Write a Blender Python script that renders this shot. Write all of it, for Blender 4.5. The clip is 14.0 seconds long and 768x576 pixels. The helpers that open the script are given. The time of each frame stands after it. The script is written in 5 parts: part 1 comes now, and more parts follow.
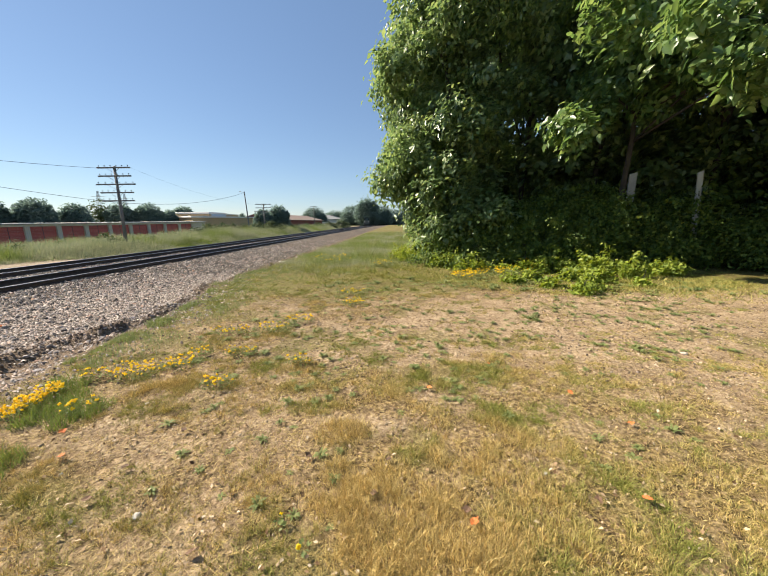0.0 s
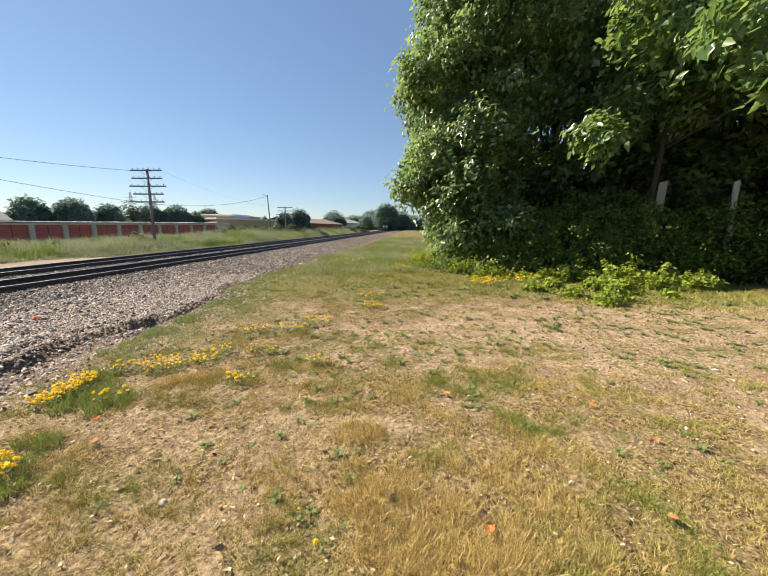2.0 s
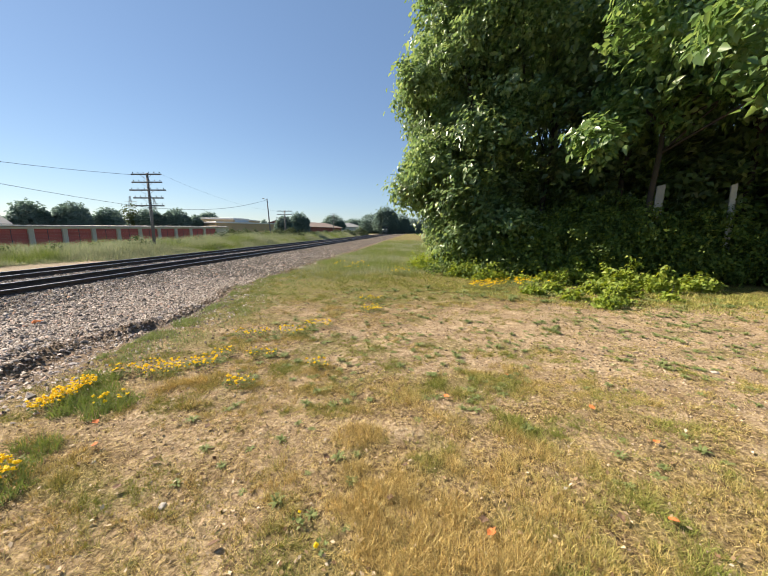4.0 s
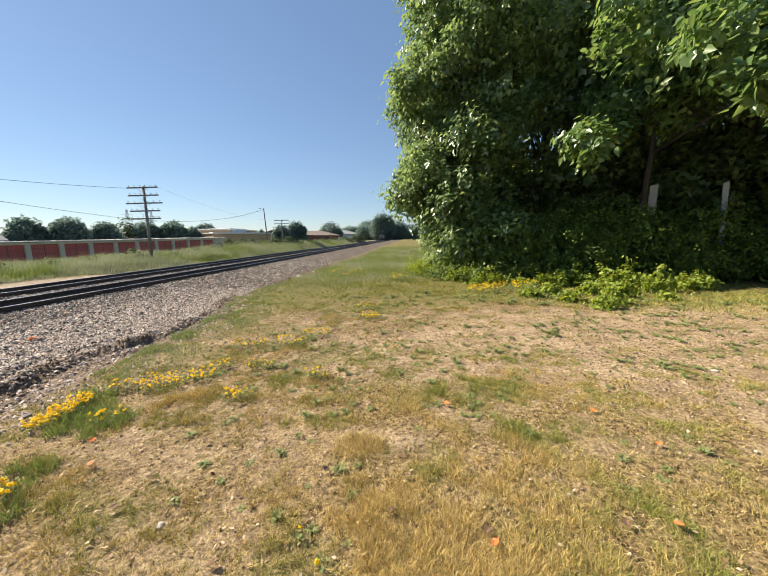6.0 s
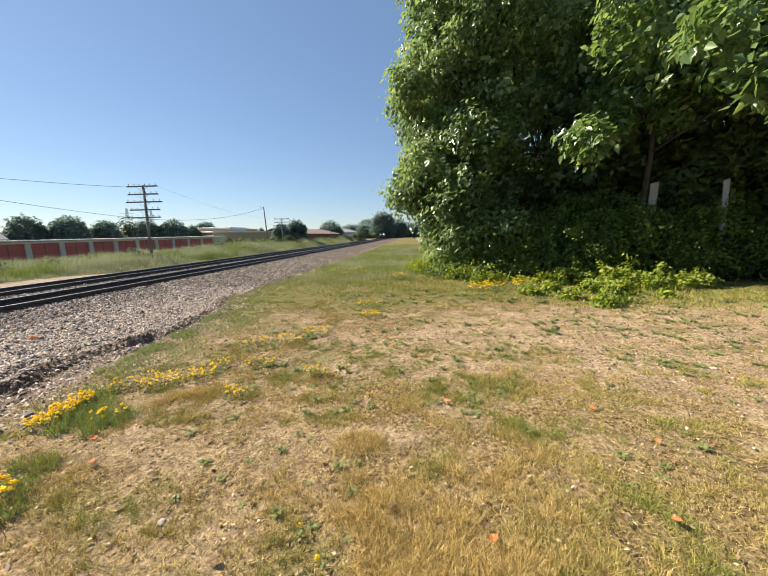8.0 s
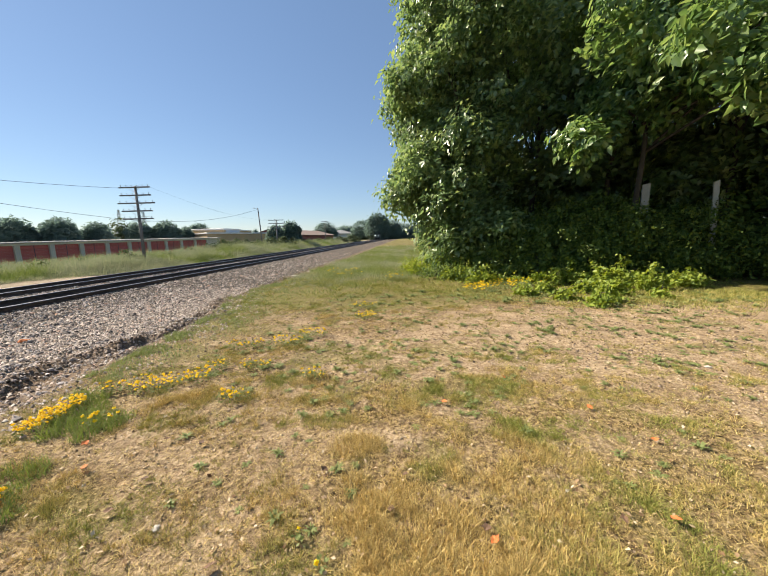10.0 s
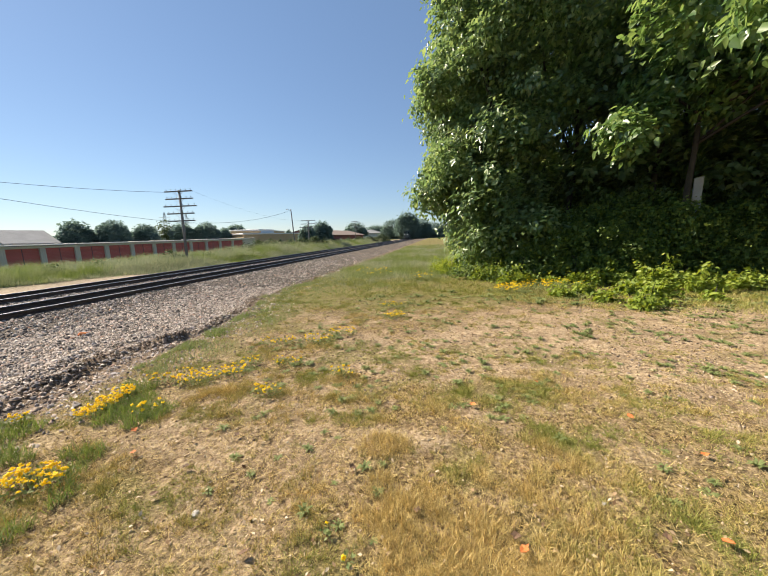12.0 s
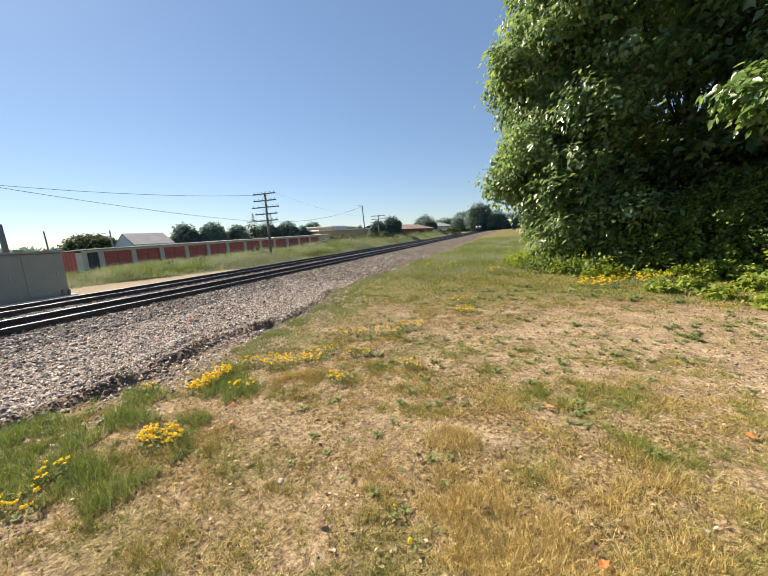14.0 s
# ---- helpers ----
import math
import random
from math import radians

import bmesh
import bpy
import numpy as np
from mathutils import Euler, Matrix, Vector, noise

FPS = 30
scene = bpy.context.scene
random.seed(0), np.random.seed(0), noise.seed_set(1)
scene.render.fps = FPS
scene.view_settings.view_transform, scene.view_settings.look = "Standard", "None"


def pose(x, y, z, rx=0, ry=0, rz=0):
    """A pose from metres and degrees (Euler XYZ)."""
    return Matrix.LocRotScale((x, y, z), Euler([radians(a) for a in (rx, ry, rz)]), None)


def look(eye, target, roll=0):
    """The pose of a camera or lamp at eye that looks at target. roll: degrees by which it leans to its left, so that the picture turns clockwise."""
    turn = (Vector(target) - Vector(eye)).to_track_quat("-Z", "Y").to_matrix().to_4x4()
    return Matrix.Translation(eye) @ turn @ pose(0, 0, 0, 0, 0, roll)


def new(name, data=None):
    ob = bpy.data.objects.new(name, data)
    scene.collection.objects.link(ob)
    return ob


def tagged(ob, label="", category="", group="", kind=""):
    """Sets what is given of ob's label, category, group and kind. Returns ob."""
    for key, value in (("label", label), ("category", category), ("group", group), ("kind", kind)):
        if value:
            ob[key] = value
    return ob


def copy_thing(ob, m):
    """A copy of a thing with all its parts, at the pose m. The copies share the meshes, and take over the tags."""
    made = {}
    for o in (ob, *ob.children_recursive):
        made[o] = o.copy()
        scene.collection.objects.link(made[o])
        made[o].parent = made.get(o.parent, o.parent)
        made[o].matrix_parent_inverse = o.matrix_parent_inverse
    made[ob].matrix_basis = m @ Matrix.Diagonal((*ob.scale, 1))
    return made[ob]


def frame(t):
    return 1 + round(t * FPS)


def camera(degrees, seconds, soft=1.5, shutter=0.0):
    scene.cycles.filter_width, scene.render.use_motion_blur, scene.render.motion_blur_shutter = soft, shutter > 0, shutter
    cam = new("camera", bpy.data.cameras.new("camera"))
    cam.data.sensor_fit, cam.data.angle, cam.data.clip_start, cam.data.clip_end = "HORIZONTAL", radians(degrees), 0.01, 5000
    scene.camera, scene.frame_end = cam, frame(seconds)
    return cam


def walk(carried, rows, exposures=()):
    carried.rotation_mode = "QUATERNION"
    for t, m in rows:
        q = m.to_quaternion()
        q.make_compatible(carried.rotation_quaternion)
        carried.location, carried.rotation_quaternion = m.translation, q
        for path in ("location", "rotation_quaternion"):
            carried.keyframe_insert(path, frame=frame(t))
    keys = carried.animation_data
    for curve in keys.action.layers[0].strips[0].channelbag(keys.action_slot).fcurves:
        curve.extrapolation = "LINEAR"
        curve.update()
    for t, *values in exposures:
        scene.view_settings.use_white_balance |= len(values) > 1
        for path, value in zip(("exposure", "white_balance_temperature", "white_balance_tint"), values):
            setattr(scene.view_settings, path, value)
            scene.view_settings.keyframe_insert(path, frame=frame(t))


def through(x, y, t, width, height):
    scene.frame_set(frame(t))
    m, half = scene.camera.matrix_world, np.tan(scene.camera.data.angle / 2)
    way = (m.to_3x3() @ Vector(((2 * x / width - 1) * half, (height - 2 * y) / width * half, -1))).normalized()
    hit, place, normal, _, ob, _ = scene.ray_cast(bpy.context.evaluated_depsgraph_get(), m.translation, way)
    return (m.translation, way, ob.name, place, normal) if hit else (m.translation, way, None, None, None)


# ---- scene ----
cam = camera(99.3, 14.0, soft=1.1)
# seconds, x, y, z, pitch, yaw to the left, roll
PATH = [
    (0, 0.015, 0.033, 1.590, -11.09, 0.79, -0.50),
    (0.5, -0.000, 0.040, 1.597, -10.92, 1.96, -0.73),
    (1, -0.023, 0.011, 1.592, -9.16, 3.91, 0.47),
    (1.5, -0.019, 0.004, 1.588, -9.59, 3.53, 0.83),
    (2, -0.015, -0.003, 1.586, -10.25, 3.80, 0.65),
    (2.5, -0.017, -0.005, 1.585, -9.98, 3.88, 0.55),
    (3, -0.023, -0.014, 1.584, -9.81, 4.23, 1.12),
    (5.5, -0.000, -0.008, 1.596, -9.12, 3.09, -0.73),
    (6, 0.002, -0.005, 1.602, -8.61, 3.49, -0.99),
    (6.5, -0.002, -0.007, 1.605, -8.67, 4.69, -0.51),
    (7, 0.001, -0.008, 1.604, -8.51, 4.04, -0.72),
    (7.5, 0.003, -0.010, 1.603, -8.72, 3.33, -0.83),
    (8, 0.008, -0.012, 1.601, -8.89, 3.54, -1.11),
    (10.5, -0.016, 0.013, 1.593, -8.53, 2.56, -1.22),
    (11, 0.016, 0.019, 1.613, -7.93, 6.02, -3.29),
    (11.5, 0.005, 0.015, 1.608, -9.20, 7.75, -2.86),
    (12, -0.006, -0.002, 1.604, -8.68, 7.85, -1.58),
    (12.5, 0.012, -0.008, 1.611, -8.40, 7.93, -2.32),
    (13, 0.027, -0.006, 1.613, -8.60, 9.10, -2.91),
    (13.5, 0.022, -0.005, 1.613, -9.40, 10.65, -2.22),
    (13.7, 0.018, -0.014, 1.613, -9.37, 11.95, -2.40),
    (13.9, 0.012, -0.026, 1.613, -9.32, 15.90, -2.75),
    (14, 0.009, -0.040, 1.613, -9.26, 20.09, -3.17),
]
walk(cam, [(t, pose(x, y, z, 90 + p, 0, w) @ pose(0, 0, 0, 0, 0, r)) for t, x, y, z, p, w, r in PATH],
     exposures=[(0.0, 1.02), (14.0, 1.02)])

# ---------------------------------------------------------------- light
SUN_AZ, SUN_EL = -70.0, 38.0          # degrees from the track's direction, degrees up
sun_way = Vector((math.sin(radians(SUN_AZ)) * math.cos(radians(SUN_EL)),
                  math.cos(radians(SUN_AZ)) * math.cos(radians(SUN_EL)), math.sin(radians(SUN_EL))))
world = bpy.data.worlds.new("sky")
scene.world = world
world.use_nodes = True
wn = world.node_tree
sky = wn.nodes.new("ShaderNodeTexSky")
sky.sky_type = "NISHITA"
sky.sun_disc = False
sky.sun_elevation, sky.sun_rotation = radians(SUN_EL), radians(SUN_AZ)
sky.air_density, sky.dust_density, sky.ozone_density = 1.0, 0.1, 2.2
haze = wn.nodes.new("ShaderNodeMix")
haze.data_type = "RGBA"
haze.inputs[0].default_value, haze.inputs[7].default_value = 0.38, (1.75, 2.85, 4.9, 1)
wn.links.new(sky.outputs[0], haze.inputs[6])
wn.links.new(haze.outputs[2], wn.nodes["Background"].inputs[0])
wn.nodes["Background"].inputs[1].default_value = 0.066
sun = new("sun", bpy.data.lights.new("sun", "SUN"))
sun.data.energy, sun.data.angle, sun.data.color = 5.0, radians(0.6), (1.0, 0.89, 0.73)
sun.matrix_world = look(sun_way * 100, (0, 0, 0))


# ---------------------------------------------------------------- materials
def shader(name):
    m = bpy.data.materials.new(name)
    m.use_nodes = True
    nt = m.node_tree
    return m, nt, nt.nodes["Principled BSDF"]


def noise_node(nt, scale, detail=4.0, rough=0.6, stretch=None):
    tc = nt.nodes.new("ShaderNodeTexCoord")
    n = nt.nodes.new("ShaderNodeTexNoise")
    n.inputs["Scale"].default_value, n.inputs["Detail"].default_value, n.inputs["Roughness"].default_value = scale, detail, rough
    if stretch:
        mp = nt.nodes.new("ShaderNodeMapping")
        mp.inputs["Scale"].default_value = stretch
        nt.links.new(tc.outputs["Object"], mp.inputs[0])
        nt.links.new(mp.outputs[0], n.inputs["Vector"])
    else:
        nt.links.new(tc.outputs["Object"], n.inputs["Vector"])
    return n.outputs["Fac"]


def ramp(nt, fac, stops):
    r = nt.nodes.new("ShaderNodeValToRGB")
    e = r.color_ramp.elements
    while len(e) < len(stops):
        e.new(0.5)
    for el, (p, c) in zip(e, stops):
        el.position, el.color = p, (*c, 1)
    nt.links.new(fac, r.inputs[0])
    return r.outputs[0]


def mix(nt, fac, a, b, mode="MIX"):
    n = nt.nodes.new("ShaderNodeMix")
    n.data_type, n.blend_type = "RGBA", mode
    for sock, v in ((n.inputs[0], fac), (n.inputs[6], a), (n.inputs[7], b)):
        if isinstance(v, (int, float)):
            sock.default_value = v
        elif isinstance(v, tuple):
            sock.default_value = (*v, 1)
        else:
            nt.links.new(v, sock)
    return n.outputs[2]


def bump(nt, p, fac, strength, dist):
    b = nt.nodes.new("ShaderNodeBump")
    b.inputs["Strength"].default_value, b.inputs["Distance"].default_value = strength, dist
    nt.links.new(fac, b.inputs["Height"])
    nt.links.new(b.outputs[0], p.inputs["Normal"])


def surface(name, dark, light, scale=8.0, fine=60.0, rough=0.8, metal=0.0, relief=0.3, dist=0.01, stretch=None, vary=0.0):
    """Colour between two tones at a coarse and a fine scale, with fine relief; vary: change from piece to piece."""
    m, nt, p = shader(name)
    a = noise_node(nt, scale, 5, 0.6, stretch)
    b = noise_node(nt, fine, 3, 0.6, stretch)
    mid = tuple((x + y) / 2 for x, y in zip(dark, light))
    col = ramp(nt, a, [(0.3, dark), (0.5, mid), (0.7, light)])
    col = mix(nt, 0.35, col, ramp(nt, b, [(0.35, dark), (0.65, light)]))
    if vary:
        oi = nt.nodes.new("ShaderNodeObjectInfo")
        hs = nt.nodes.new("ShaderNodeHueSaturation")
        mr = nt.nodes.new("ShaderNodeMapRange")
        mr.inputs[3].default_value, mr.inputs[4].default_value = 1 - vary, 1 + vary
        nt.links.new(oi.outputs["Random"], mr.inputs[0])
        nt.links.new(mr.outputs[0], hs.inputs["Value"])
        nt.links.new(col, hs.inputs["Color"])
        col = hs.outputs[0]
    nt.links.new(col, p.inputs["Base Color"])
    p.inputs["Roughness"].default_value, p.inputs["Metallic"].default_value = rough, metal
    if relief:
        bump(nt, p, b, relief, dist)
    return m


def island_surface(name, stops, rough=0.85, through=0.0, gloss=0.3, attr=None):
    """Colour from piece to piece of a joined mesh; through: light let through, as in leaves; attr: a per-point value that shifts the tone."""
    m, nt, p = shader(name)
    g = nt.nodes.new("ShaderNodeNewGeometry")
    col = ramp(nt, g.outputs["Random Per Island"], stops)
    if attr:
        at = nt.nodes.new("ShaderNodeAttribute")
        at.attribute_name = attr[0]
        col2 = ramp(nt, g.outputs["Random Per Island"], attr[1])
        col = mix(nt, at.outputs["Fac"], col, col2)
    nt.links.new(col, p.inputs["Base Color"])
    p.inputs["Roughness"].default_value = rough
    p.inputs["Specular IOR Level"].default_value = gloss
    if through:
        tr = nt.nodes.new("ShaderNodeBsdfTranslucent")
        hs = nt.nodes.new("ShaderNodeHueSaturation")
        hs.inputs["Hue"].default_value, hs.inputs["Saturation"].default_value, hs.inputs["Value"].default_value = 0.485, 1.1, 1.5
        nt.links.new(col, hs.inputs["Color"])
        nt.links.new(hs.outputs[0], tr.inputs[0])
        ms = nt.nodes.new("ShaderNodeMixShader")
        ms.inputs[0].default_value = through
        nt.links.new(p.outputs[0], ms.inputs[1])
        nt.links.new(tr.outputs[0], ms.inputs[2])
        nt.links.new(ms.outputs[0], nt.nodes["Material Output"].inputs[0])
    return m


M_LEAF = island_surface("leaf_green", [(0.0, (0.095, 0.155, 0.062)), (0.5, (0.165, 0.245, 0.092)), (1.0, (0.29, 0.36, 0.13))], 0.34, 0.42, 0.8)
M_LEAF_LIGHT = island_surface("leaf_light_green", [(0.0, (0.085, 0.155, 0.05)), (0.5, (0.145, 0.235, 0.07)), (1.0, (0.25, 0.33, 0.105))], 0.36, 0.42, 0.7)
# Thicket leaves toned darker than the crowns', with the wood's shade in the colour.
M_THICKET_SHADE = island_surface("thicket_leaf_shade_toned", [(0.0, (0.065, 0.11, 0.028)), (0.5, (0.115, 0.175, 0.04)), (1.0, (0.24, 0.30, 0.06))], 0.55, 0.32, 0.3)
M_VINE = island_surface("vine_leaf", [(0.0, (0.15, 0.215, 0.03)), (0.5, (0.235, 0.305, 0.045)), (1.0, (0.34, 0.385, 0.07))], 0.5, 0.35, 0.3)
# Far leaves are pale and bluish: the air's haze is put into this colour.
M_LEAF_FAR_HAZE = island_surface("leaf_far_hazed", [(0.0, (0.135, 0.185, 0.16)), (1.0, (0.195, 0.255, 0.215))], 0.95, 0.45, 0.03)
M_LEAF_FAR_PALE = island_surface("leaf_far_pale", [(0.0, (0.07, 0.10, 0.045)), (1.0, (0.13, 0.16, 0.08))], 0.7, 0.2, 0.2)
M_BLADE = island_surface("grass_blades", [(0.0, (0.15, 0.10, 0.036)), (0.3, (0.47, 0.335, 0.12)), (0.7, (0.72, 0.53, 0.20)), (0.92, (0.82, 0.65, 0.30)), (1.0, (0.50, 0.34, 0.11))], 0.7, 0.1, 0.25,
                         ("tint", [(0.0, (0.135, 0.165, 0.030)), (0.5, (0.24, 0.27, 0.052)), (1.0, (0.38, 0.37, 0.095))]))
M_TALL = island_surface("tall_grass_blades", [(0.0, (0.20, 0.24, 0.13)), (0.5, (0.30, 0.325, 0.195)), (1.0, (0.41, 0.40, 0.27))], 0.75, 0.25, 0.2,
                        ("tint", [(0.0, (0.11, 0.17, 0.03)), (1.0, (0.22, 0.28, 0.06))]))
M_STONE = island_surface("ballast_stone", [(0.0, (0.055, 0.047, 0.043)), (0.35, (0.14, 0.118, 0.105)), (0.6, (0.28, 0.24, 0.21)), (0.88, (0.58, 0.50, 0.44)), (1.0, (0.36, 0.21, 0.14))], 0.85, 0.0, 0.3)
M_CHIP = island_surface("pale_stone_chips", [(0.0, (0.08, 0.064, 0.054)), (0.35, (0.22, 0.18, 0.15)), (0.65, (0.40, 0.335, 0.285)), (0.9, (0.64, 0.56, 0.485)), (1.0, (0.42, 0.27, 0.20))], 0.9, 0.0, 0.2)
M_WEED = island_surface("weed_leaf", [(0.0, (0.13, 0.17, 0.055)), (0.5, (0.20, 0.24, 0.08)), (1.0, (0.30, 0.32, 0.13))], 0.65, 0.2, 0.25)
M_FLECK = island_surface("dead_leaf_bits", [(0.0, (0.07, 0.042, 0.024)), (0.45, (0.15, 0.095, 0.055)), (0.7, (0.32, 0.23, 0.14)), (1.0, (0.62, 0.53, 0.40))], 0.9, 0.0, 0.1)
M_SCRAP = island_surface("dead_leaf_scraps", [(0.0, (0.13, 0.075, 0.04)), (0.4, (0.34, 0.23, 0.13)), (0.7, (0.52, 0.39, 0.25)), (1.0, (0.66, 0.55, 0.40))], 0.9, 0.1, 0.1)
M_MUD = island_surface("dark_soil_clod", [(0.0, (0.09, 0.066, 0.048)), (0.6, (0.20, 0.15, 0.115)), (1.0, (0.36, 0.285, 0.225))], 0.95, 0.0, 0.1)
M_CRUMB = island_surface("soil_crumb", [(0.0, (0.13, 0.085, 0.05)), (0.35, (0.30, 0.21, 0.13)), (0.75, (0.46, 0.355, 0.235)), (1.0, (0.60, 0.48, 0.34))], 0.95, 0.0, 0.1)
M_STONE_PIECE = surface("ballast_stone_piece", (0.16, 0.14, 0.14), (0.38, 0.33, 0.30), 20, 90, 0.85, 0, 0.4, 0.004, vary=0.5)
M_BARK = surface("bark", (0.03, 0.024, 0.02), (0.085, 0.07, 0.058), 9, 50, 0.95, 0, 0.7, 0.02, stretch=(1, 1, 0.25))
M_POLE = surface("weathered_pole_wood", (0.12, 0.115, 0.115), (0.27, 0.255, 0.245), 6, 40, 0.9, 0, 0.5, 0.01, stretch=(1, 1, 0.1))
M_RAIL = surface("rusty_rail_steel", (0.05, 0.038, 0.034), (0.12, 0.09, 0.078), 6, 50, 0.75, 0.3, 0.3, 0.004)
M_RAILTOP = surface("polished_rail_head", (0.28, 0.27, 0.27), (0.44, 0.43, 0.43), 3, 30, 0.42, 1.0, 0.05, 0.001, stretch=(1, 0.05, 1))
M_TIE = surface("creosoted_tie", (0.03, 0.024, 0.02), (0.09, 0.072, 0.06), 5, 40, 0.95, 0, 0.6, 0.01, stretch=(0.2, 1, 1), vary=0.25)
M_RED = surface("red_door_paint", (0.42, 0.085, 0.075), (0.52, 0.125, 0.105), 0.8, 25, 0.55, 0, 0.08, 0.004, vary=0.12)
M_PIER = surface("beige_pier", (0.50, 0.45, 0.36), (0.62, 0.57, 0.47), 1.5, 30, 0.85, 0, 0.2, 0.005)
M_ROOFW = surface("pale_metal_roof", (0.58, 0.56, 0.52), (0.74, 0.72, 0.68), 0.7, 20, 0.5, 0.2, 0.1, 0.005)
M_TAN = surface("tan_wall", (0.44, 0.31, 0.17), (0.55, 0.40, 0.24), 0.4, 12, 0.85, 0, 0.15, 0.01)
M_BLUEW = surface("pale_blue_metal", (0.36, 0.43, 0.50), (0.48, 0.54, 0.60), 0.4, 12, 0.6, 0, 0.1, 0.01)
M_MAROON = surface("maroon_wall", (0.16, 0.045, 0.038), (0.24, 0.075, 0.06), 0.4, 10, 0.8, 0, 0.2, 0.01)
M_BROWNROOF = surface("brown_shingle_roof", (0.17, 0.12, 0.095), (0.27, 0.20, 0.16), 0.6, 9, 0.95, 0, 0.3, 0.02)
M_GREYROOF = surface("grey_shingle_roof", (0.24, 0.235, 0.23), (0.36, 0.35, 0.34), 0.6, 9, 0.9, 0, 0.3, 0.02)
M_WHITEW = surface("white_siding", (0.62, 0.62, 0.62), (0.74, 0.74, 0.73), 0.5, 12, 0.7, 0, 0.1, 0.01)
M_CABINET = surface("grey_green_cabinet_paint", (0.29, 0.30, 0.26), (0.39, 0.39, 0.345), 0.9, 20, 0.55, 0.1, 0.1, 0.004)
M_DARK = surface("dark_slate_paint", (0.035, 0.042, 0.055), (0.07, 0.08, 0.10), 1.5, 20, 0.6, 0, 0.1, 0.004)
M_GALV = surface("galvanised_steel", (0.38, 0.39, 0.40), (0.55, 0.56, 0.57), 4, 50, 0.45, 0.7, 0.1, 0.002)
M_CONC = surface("worn_concrete", (0.40, 0.37, 0.33), (0.56, 0.53, 0.48), 2, 40, 0.9, 0, 0.3, 0.006)
# Post white greyed down: the wood's shade is put into the colour.
M_POST = surface("shade_greyed_white_post", (0.34, 0.34, 0.32), (0.48, 0.48, 0.46), 4, 40, 0.8, 0, 0.2, 0.004)
M_CERAMIC = surface("glass_insulator", (0.30, 0.36, 0.36), (0.45, 0.52, 0.52), 20, 80, 0.15, 0, 0, 0.001)
M_WIRE = surface("wire_black", (0.02, 0.02, 0.02), (0.05, 0.05, 0.05), 5, 50, 0.7, 0.2, 0, 0.001)
M_TRAIN = surface("dark_green_grey_train_paint", (0.05, 0.062, 0.058), (0.085, 0.10, 0.09), 0.4, 10, 0.38, 0.1, 0.05, 0.003)
M_TRAINROOF = surface("grey_train_roof", (0.22, 0.23, 0.235), (0.34, 0.35, 0.355), 0.5, 10, 0.35, 0.5, 0.05, 0.003)
M_SILVER = surface("fluted_stainless_steel", (0.42, 0.45, 0.45), (0.58, 0.60, 0.60), 0.5, 15, 0.3, 0.8, 0.05, 0.003, stretch=(1, 0.05, 6))
M_BLACK = surface("black_running_gear", (0.012, 0.012, 0.012), (0.035, 0.033, 0.03), 3, 30, 0.8, 0.2, 0.2, 0.01)
M_PETAL = island_surface("yellow_petals", [(0.0, (0.78, 0.53, 0.010)), (0.6, (0.86, 0.65, 0.016)), (1.0, (0.90, 0.74, 0.04))], 0.6, 0.2, 0.2)
M_LITTER = surface("orange_dry_leaf", (0.55, 0.13, 0.03), (0.72, 0.24, 0.07), 20, 90, 0.8, 0, 0.2, 0.002, vary=0.2)
M_BROWNLEAF = surface("brown_dry_leaf", (0.10, 0.055, 0.03), (0.24, 0.14, 0.08), 20, 90, 0.85, 0, 0.2, 0.002, vary=0.3)
M_SANDLUMP = surface("pale_stone", (0.42, 0.37, 0.31), (0.62, 0.56, 0.48), 12, 70, 0.9, 0, 0.4, 0.004)


def glass_mat(name, tint, rough=0.05):
    m, nt, p = shader(name)
    p.inputs["Base Color"].default_value = (*tint, 1)
    p.inputs["Roughness"].default_value = rough
    p.inputs["Specular IOR Level"].default_value = 0.8
    return m


M_WINDOW = glass_mat("dark_window_glass", (0.015, 0.02, 0.022))
m_lamp, nt_lamp, p_lamp = shader("headlight_glow")
p_lamp.inputs["Emission Color"].default_value, p_lamp.inputs["Emission Strength"].default_value = (1, 0.96, 0.88, 1), 4
M_HEADLIGHT = m_lamp


# ---------------------------------------------------------------- helpers of this scene
RNG = np.random.default_rng(7)


def put_mesh(name, verts, faces, material, parent=None, label="", values=None, smooth=False):
    me = bpy.data.meshes.new(name)
    me.from_pydata(verts, [], faces)
    if values is not None:
        at = me.attributes.new("tint", "FLOAT", "POINT")
        at.data.foreach_set("value", np.asarray(values, dtype=np.float32))
    for mm in (material if isinstance(material, (list, tuple)) else [material]):
        me.materials.append(mm)
    if smooth:
        me.polygons.foreach_set("use_smooth", [True] * len(me.polygons))
    ob = new(name, me)
    if parent:
        ob.parent = parent
    if label:
        ob["label"] = label
    return ob


